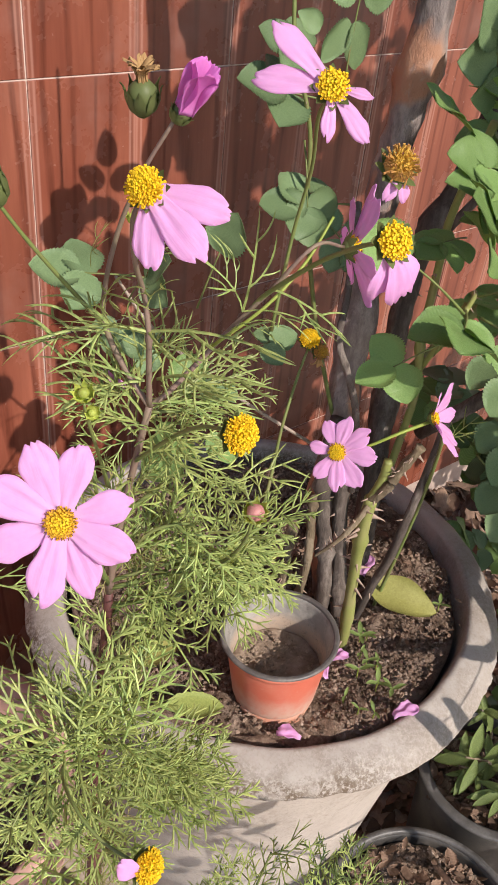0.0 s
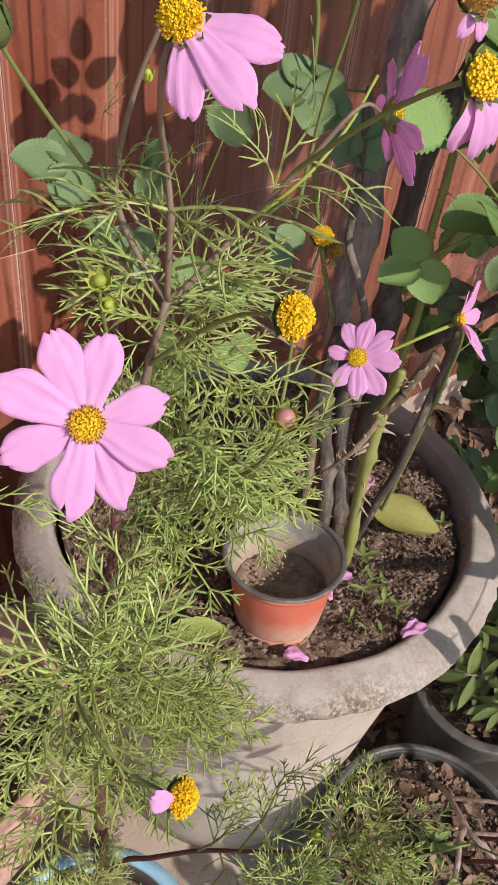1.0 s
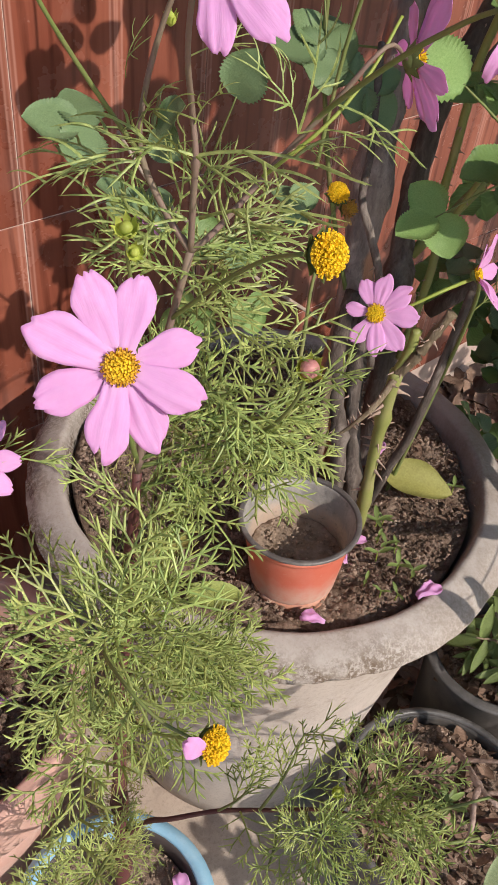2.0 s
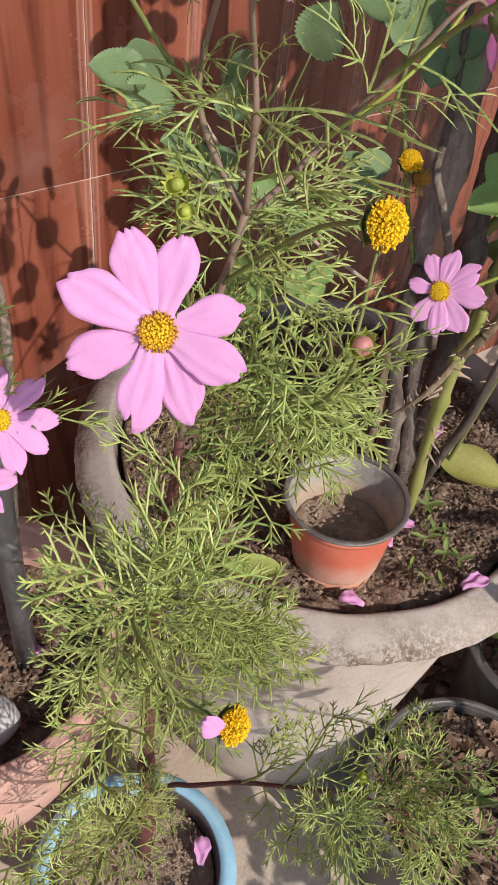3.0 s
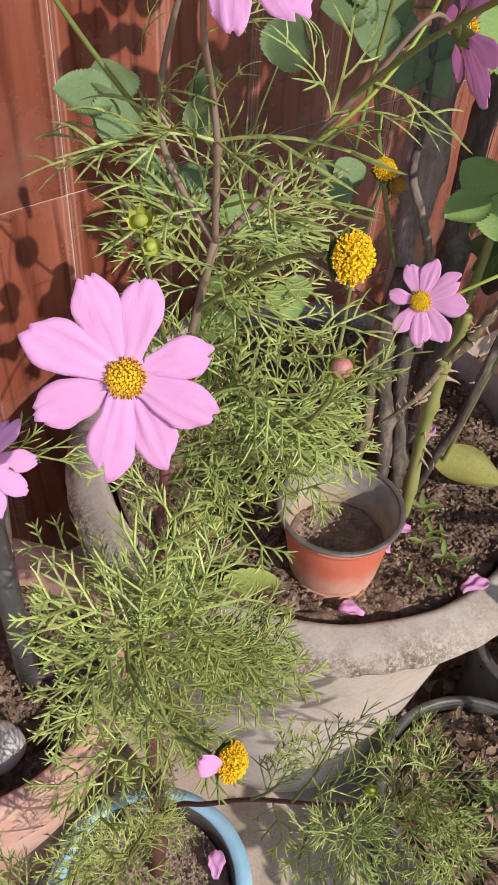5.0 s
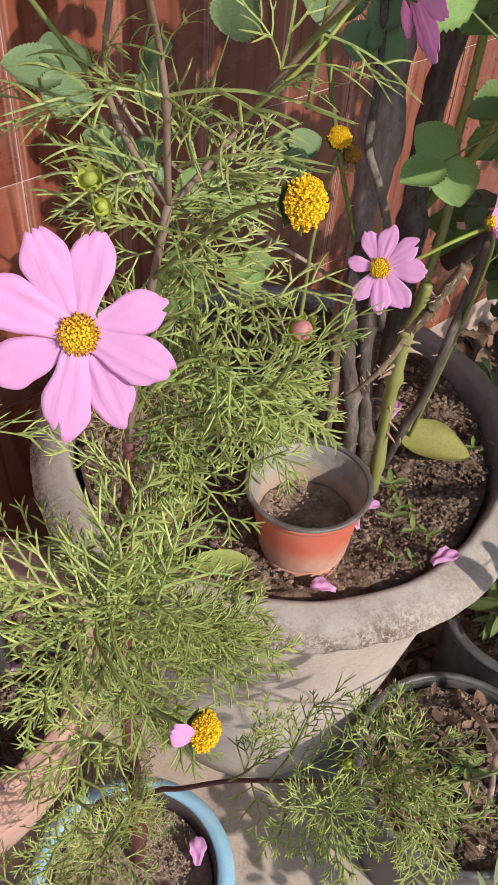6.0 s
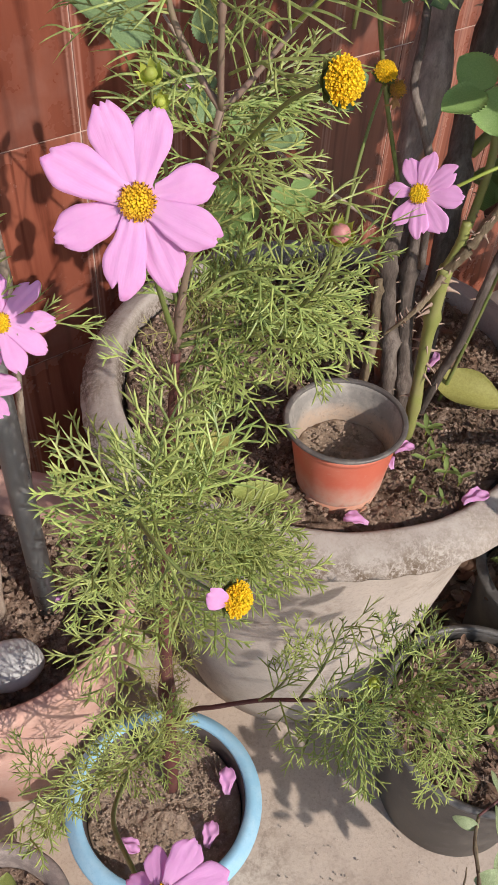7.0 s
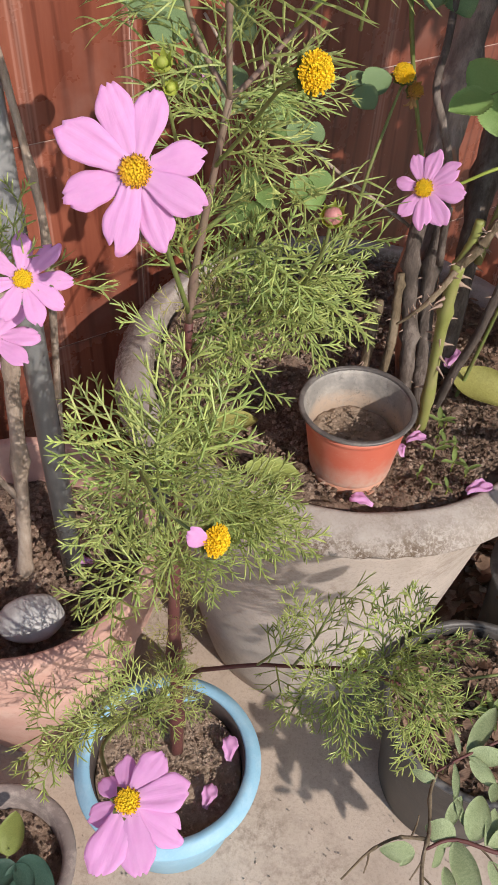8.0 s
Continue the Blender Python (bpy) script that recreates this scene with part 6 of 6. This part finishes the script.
def litter(name, meshes, at, radius, count, size, seed, label):
    """Dry leaves and scraps too many to count."""
    rnd = random.Random(seed)
    bm = bmesh.new()
    for i in range(count):
        a, r = rnd.uniform(0, 6.283), radius * math.sqrt(rnd.random())
        tmp = meshes[i % len(meshes)].copy()
        tmp.transform(Matrix.Translation((r * math.cos(a), r * math.sin(a), rnd.uniform(0, 0.008))) @ pose(0, 0, 0, rnd.uniform(-30, 30), rnd.uniform(-40, 40), rnd.uniform(0, 360)) @ Matrix.Diagonal((rnd.uniform(*size),) * 3 + (1,)))
        bm.from_mesh(tmp)
        bpy.data.meshes.remove(tmp)
    tagged(part(name, bm, DEAD_LEAF, None, m=Matrix.Translation(at)), label, "leaf litter", kind="stuff")


litter("leaf_litter", DEAD_BLADES, (0.350, 0.500, 0.236), 0.125, 300, (0.008, 0.030), 5, "dry brown leaf litter over the black pot")
litter("leaf_litter", DEAD_BLADES, (0.487, 0.728, 0.250), 0.09, 170, (0.010, 0.030), 6, "dry brown leaf litter in the tall pot")
litter("leaf_litter", SCRAPS, (0.13, 0.86, 0.634), 0.17, 260, (0.006, 0.022), 8, "small dry leaf scraps on the planter's soil")
litter("leaf_litter", SCRAPS, (0.26, 0.74, 0.636), 0.09, 260, (0.004, 0.014), 9, "small dry leaf scraps on the planter's soil")
litter("leaf_litter", SCRAPS, (0.20, 0.60, 0.632), 0.07, 260, (0.002, 0.009), 10, "fine dry plant scraps on the planter's soil")
litter("leaf_litter", DEAD_BLADES, (0.42, 1.00, 0.006), 0.30, 800, (0.02, 0.06), 11, "drift of dry brown leaves on the paving by the wall")
litter("leaf_litter", DEAD_BLADES, (0.66, 1.50, 0.006), 0.34, 900, (0.03, 0.08), 12, "drift of dry brown leaves on the paving by the wall")


# ---- shrubs in the plastic pots ----
def shrub(at, label, canes, seed, leaves, size, blades):
    t = thing("shrub", at, label, "shrub", "shrubs")
    rnd = random.Random(seed)
    for pts in canes:
        line = stem(t, pts, 0.0030, 0.0014, CANE_DRY, "stem")
        for i in range(leaves):
            s = 0.25 + 0.75 * (i + rnd.random()) / leaves
            k = min(len(line) - 2, int(s * (len(line) - 1)))
            d = (line[k + 1] - line[k]).normalized()
            x = d.orthogonal().normalized()
            a = i * 2.4 + rnd.uniform(-0.4, 0.4)
            r = x * math.cos(a) + d.cross(x) * math.sin(a)
            sz = rnd.uniform(*size)
            place("leaf", blades[rnd.randrange(3)], t, frame_of(line[k], r + d * 0.5 + Vector((0, 0, 0.15)), Vector((rnd.uniform(-0.4, 0.4), -0.5, 0.9)), sz))
    return t


shrub(Vector((0.487, 0.728, 0.245)), "leafy green shrub in the black plastic pot",
      [[(0.487, 0.728, 0.23), (0.455, 0.69, 0.36), (0.400, 0.665, 0.41)], [(0.487, 0.728, 0.23), (0.475, 0.765, 0.36), (0.435, 0.740, 0.42)], [(0.49, 0.72, 0.23), (0.475, 0.66, 0.34), (0.440, 0.620, 0.40)], [(0.487, 0.72, 0.23), (0.455, 0.71, 0.30), (0.415, 0.705, 0.33)]], 3, 11, (0.028, 0.056), GREEN_BLADES)
# a cane that arches out of the black pot, with its twigs and leaves held high over the paving
arching = thing("shrub", (0.400, 0.490, 0.225), "straggling shrub with grey-green variegated leaves on red-brown twigs", "shrub", "shrubs")
stem(arching, [(0.400, 0.490, 0.215), (0.410, 0.42, 0.38), (0.405, 0.34, 0.53), (0.365, 0.26, 0.65), (0.300, 0.195, 0.715), (0.232, 0.138, 0.727), (0.182, 0.139, 0.730), (0.160, 0.130, 0.728)], 0.0032, 0.0012, STEM_RED)
stem(arching, [(0.365, 0.26, 0.65), (0.300, 0.245, 0.715), (0.244, 0.228, 0.735), (0.196, 0.205, 0.730), (0.170, 0.188, 0.728)], 0.0020, 0.0009, STEM_RED)
stem(arching, [(0.170, 0.187, 0.728), (0.164, 0.169, 0.730), (0.163, 0.143, 0.729), (0.158, 0.123, 0.727), (0.157, 0.100, 0.725)], 0.0013, 0.0016, CANE_DRY, "stem", (0.3, 0.6))
stem(arching, [(0.163, 0.137, 0.728), (0.150, 0.137, 0.727), (0.137, 0.134, 0.728), (0.119, 0.122, 0.729), (0.100, 0.101, 0.730)], 0.0016, 0.0007, CANE_DRY, "twig", (0.4, 0.7))
for foot, end in (((0.150, 0.137, 0.727), (0.155, 0.152, 0.732)), ((0.158, 0.123, 0.727), (0.149, 0.109, 0.724)), ((0.119, 0.122, 0.729), (0.116, 0.108, 0.727)), ((0.157, 0.113, 0.726), (0.171, 0.094, 0.728)), ((0.196, 0.139, 0.729), (0.214, 0.118, 0.728))):
    stem(arching, [foot, tuple(0.5 * (p + q) + 0.001 for p, q in zip(foot, end)), end], 0.0009, 0.0005, CANE_DRY, "twig")
for k, (foot, end, broad) in enumerate([
    ((0.194, 0.205), (0.221, 0.247), 1.2), ((0.194, 0.205), (0.222, 0.201), 1.6), ((0.197, 0.203), (0.211, 0.182), 1.3), ((0.188, 0.204), (0.187, 0.222), 1.1),
    ((0.183, 0.168), (0.184, 0.191), 0.8), ((0.169, 0.180), (0.153, 0.182), 1.4), ((0.168, 0.182), (0.172, 0.190), 1.6), ((0.175, 0.146), (0.186, 0.168), 1.2),
    ((0.182, 0.141), (0.164, 0.142), 2.6), ((0.164, 0.118), (0.177, 0.138), 1.5), ((0.181, 0.138), (0.192, 0.100), 1.5), ((0.192, 0.140), (0.205, 0.170), 1.5),
    ((0.203, 0.138), (0.216, 0.166), 1.5), ((0.205, 0.139), (0.232, 0.152), 1.5), ((0.152, 0.126), (0.133, 0.121), 1.7), ((0.151, 0.124), (0.142, 0.116), 1.4),
    ((0.210, 0.170), (0.218, 0.188), 1.5), ((0.188, 0.150), (0.184, 0.167), 0.8), ((0.173, 0.120), (0.178, 0.092), 1.4), ((0.205, 0.128), (0.220, 0.104), 1.4), ((0.244, 0.228), (0.262, 0.250), 1.3),
]):
    a, b = Vector((*foot, 0.729)), Vector((*end, 0.733 + 0.006 * math.sin(k * 1.9)))
    place("leaf", SHRUB_BLADES[k % 3], arching, frame_of(a, b - a, (0.35 * math.sin(k * 2.3), -0.45 + 0.3 * math.cos(k * 1.7), 0.9), (b - a).length * 1.06) @ Matrix.Diagonal((broad, 1, 0.8, 1)))

# unseen boughs added towards the sun, so their leaves shade planter's side and paving
stem(arching, [(0.430, 0.520, 0.215), (0.545, 0.430, 0.46), (0.521, 0.326, 0.600), (0.440, 0.318, 0.604), (0.404, 0.289, 0.600), (0.420, 0.228, 0.600), (0.440, 0.165, 0.640), (0.430, 0.130, 0.740), (0.385, 0.150, 0.880)], 0.0048, 0.0016, STEM_RED)
stem(arching, [(0.440, 0.165, 0.640), (0.400, 0.180, 0.740), (0.362, 0.192, 0.795)], 0.0014, 0.0010, STEM_RED)
stem(arching, [(0.440, 0.470, 0.215), (0.540, 0.30, 0.45), (0.600, 0.12, 0.52), (0.582, 0.020, 0.45), (0.515, 0.000, 0.44)], 0.0040, 0.0014, STEM_RED)
rnd = random.Random(77)
side = to_sun.cross(Vector((0, 0, 1))).normalized()
rise = side.cross(to_sun)
for centre, count, size, spread in (((0.362, 0.192, 0.795), 5, 0.034, 0.008), ((0.425, 0.150, 0.790), 2, 0.030, 0.006), ((0.380, 0.146, 0.890), 4, 0.032, 0.010), ((0.424, 0.122, 0.700), 4, 0.030, 0.014),
                                    ((0.582, 0.020, 0.450), 7, 0.040, 0.006), ((0.552, 0.032, 0.450), 4, 0.036, 0.010), ((0.490, 0.080, 0.450), 6, 0.042, 0.010), ((0.515, 0.000, 0.440), 3, 0.026, 0.008)):
    for k in range(count):
        a = 6.283 * (k + rnd.uniform(-0.25, 0.25)) / count
        d = side * math.cos(a) + rise * math.sin(a)
        place("leaf", SHRUB_BLADES[k % 3], arching, frame_of(Vector(centre) + d * rnd.uniform(0, spread), d, to_sun + 0.5 * side * rnd.uniform(-1, 1), size * rnd.uniform(0.8, 1.15)) @ Matrix.Diagonal((rnd.uniform(1.5, 2.1), 1, 0.8, 1)))
stem(arching, [(0.545, 0.20, 0.50), (0.510, 0.13, 0.47), (0.490, 0.080, 0.450)], 0.0014, 0.0010, STEM_RED)

# bare twigs over the black pot
twigs = thing("dry_branch", (0.33, 0.45, 0.22), "dry bare branch lying over the black pot", "branch")
stem(twigs, [(0.386, 0.603, 0.225), (0.379, 0.542, 0.300), (0.383, 0.482, 0.330), (0.404, 0.454, 0.330), (0.430, 0.415, 0.310)], 0.0046, 0.0030, TWIG_WOOD, "branch", (0.45, 0.7), 10, 0.08)
stem(twigs, [(0.382, 0.486, 0.329), (0.372, 0.473, 0.325), (0.372, 0.450, 0.290), (0.374, 0.437, 0.225)], 0.0042, 0.0036, TWIG_WOOD, "branch", (0.15,), 10, 0.08)
stem(twigs, [(0.380, 0.538, 0.302), (0.405, 0.528, 0.318), (0.434, 0.519, 0.330), (0.480, 0.500, 0.350)], 0.0034, 0.0022, TWIG_WOOD, "branch", (), 8, 0.08)
stem(twigs, [(0.386, 0.478, 0.330), (0.418, 0.472, 0.340), (0.460, 0.462, 0.352)], 0.0032, 0.0022, TWIG_WOOD, "branch", (), 8, 0.08)
weed = thing("seedling", (0.364, 0.498, 0.215), "young green weed with narrow leaves in the black pot", "seedling")
stem(weed, [(0.364, 0.498, 0.205), (0.362, 0.497, 0.235), (0.360, 0.500, 0.265)], 0.0014, 0.0009)
for k in range(9):
    place("leaf", SEEDLING_LEAF, weed, frame_of((0.362 - 0.0002 * k, 0.498, 0.232 + 0.0035 * k), (math.cos(k * 2.4), math.sin(k * 2.4), 0.5), (0, -0.3, 1), 0.034 - 0.001 * k))

# ---- things in the terracotta planter ----
rod = thing("metal_pipe", (-0.278, 0.606, 0.30), "dull grey galvanised pipe standing in the terracotta planter", "pipe")
bm = bmesh.new()
lathe(bm, [(0.0130, 0.0), (0.0155, 0.0), (0.0155, 1.25), (0.0130, 1.25), (0.0130, 0.0)], 32)
part("tube", bm, GALVANISED, rod, m=Matrix.Translation((-0.278, 0.606, 0.29)))
stick = thing("dry_stick", (-0.347, 0.585, 0.30), "dry pale stick standing in the terracotta planter", "stick")
stem(stick, [(-0.349, 0.586, 0.29), (-0.344, 0.585, 0.329), (-0.316, 0.580, 0.536), (-0.299, 0.575, 0.694), (-0.290, 0.570, 0.783), (-0.285, 0.565, 0.92)], 0.0105, 0.0080, DRY_WOOD, "stick", (0.2, 0.45, 0.7), 12, 0.12)
stem(stick, [(-0.322, 0.581, 0.49), (-0.345, 0.560, 0.57), (-0.375, 0.535, 0.67)], 0.005, 0.003, DRY_WOOD, "twig")
stick = thing("dry_stick", (-0.300, 0.615, 0.30), "thin dry twig leaning on the pipe", "stick", )
stem(stick, [(-0.300, 0.640, 0.29), (-0.275, 0.640, 0.60), (-0.250, 0.622, 0.86), (-0.252, 0.610, 0.98), (-0.262, 0.60, 1.10)], 0.0050, 0.0036, DRY_WOOD, "stick", (0.5, 0.7), 10, 0.1)
bm = bmesh.new()
bmesh.ops.create_uvsphere(bm, u_segments=32, v_segments=20, radius=1.0)
for v in bm.verts:
    k = 1 + 0.10 * noise.noise(v.co * 1.3) + 0.03 * noise.noise(v.co * 4)
    v.co = Vector((v.co.x * 0.048 * k, v.co.y * 0.034 * k, v.co.z * 0.024 * k))
ob = part("stone", bm, STONE, None, m=Matrix.Translation((-0.302, 0.490, 0.345)) @ pose(0, 0, 0, 8, -6, 18))
tagged(ob, "smooth grey stone lying on the terracotta planter's soil", "stone")

grit = clods(0.75, 5200, 21, (0.0004, 0.0026))
grit.materials.append(PAVING)
tagged(place("grit", grit, None, Matrix.Translation((0.05, 0.45, 0.003))), "fine grit scattered over the paving", "grit", kind="stuff")

# ---- seedlings in the clay pot ----
weed = thing("seedling", (-0.300, 0.235, 0.115), "young plant with lime-green and dark leaves in the clay pot", "seedling")
stem(weed, [(-0.290, 0.235, 0.10), (-0.284, 0.235, 0.15), (-0.277, 0.240, 0.185)], 0.0018, 0.0012)
place("leaf", blade_mesh("leaf", LIME_LEAF, 0.34, 0, 0.25, 0.8, 0.15, 4), weed, frame_of((-0.277, 0.232, 0.180), (-0.1, 0.9, 0.25), (0, -0.3, 1), 0.056), "bright lime-green leaf")
for k, (d, s) in enumerate([((0.9, -0.35, 0.2), 0.062), ((0.5, -0.9, 0.1), 0.060), ((-0.6, -0.7, 0.2), 0.055), ((0.2, -0.8, -0.2), 0.05)]):
    place("leaf", blade_mesh("leaf", DARK_LEAF, 0.34, 0, 0.2, 0.85, 0.2, k), weed, frame_of((-0.270, 0.232, 0.155), d, (0, -0.2, 1), s))

# ---- wall tiles, piece by piece ----
TW, TH, GAP = 0.310, 0.359, 0.0022
bm = bmesh.new()
box(bm, (GAP / 2, 0.0, GAP / 2), (TW - GAP / 2, 0.0120, TH - GAP / 2), 0.0007)
tile_mesh = mesh_of("tile", bm, TILE)
for p in tile_mesh.polygons:
    p.use_smooth = False
rnd = random.Random(4)
for i in range(-8, 14):
    for j in range(0, 6):
        lean = Matrix.Rotation(radians(rnd.uniform(-0.12, 0.12)), 4, "X") @ Matrix.Rotation(radians(rnd.uniform(-0.12, 0.12)), 4, "Z")
        place("tile", tile_mesh, wall, wall_pose @ Matrix.Translation((0.456 + (i - 2) * TW, rnd.uniform(-0.0006, 0.0006), 0.093 + j * TH)) @ lean)
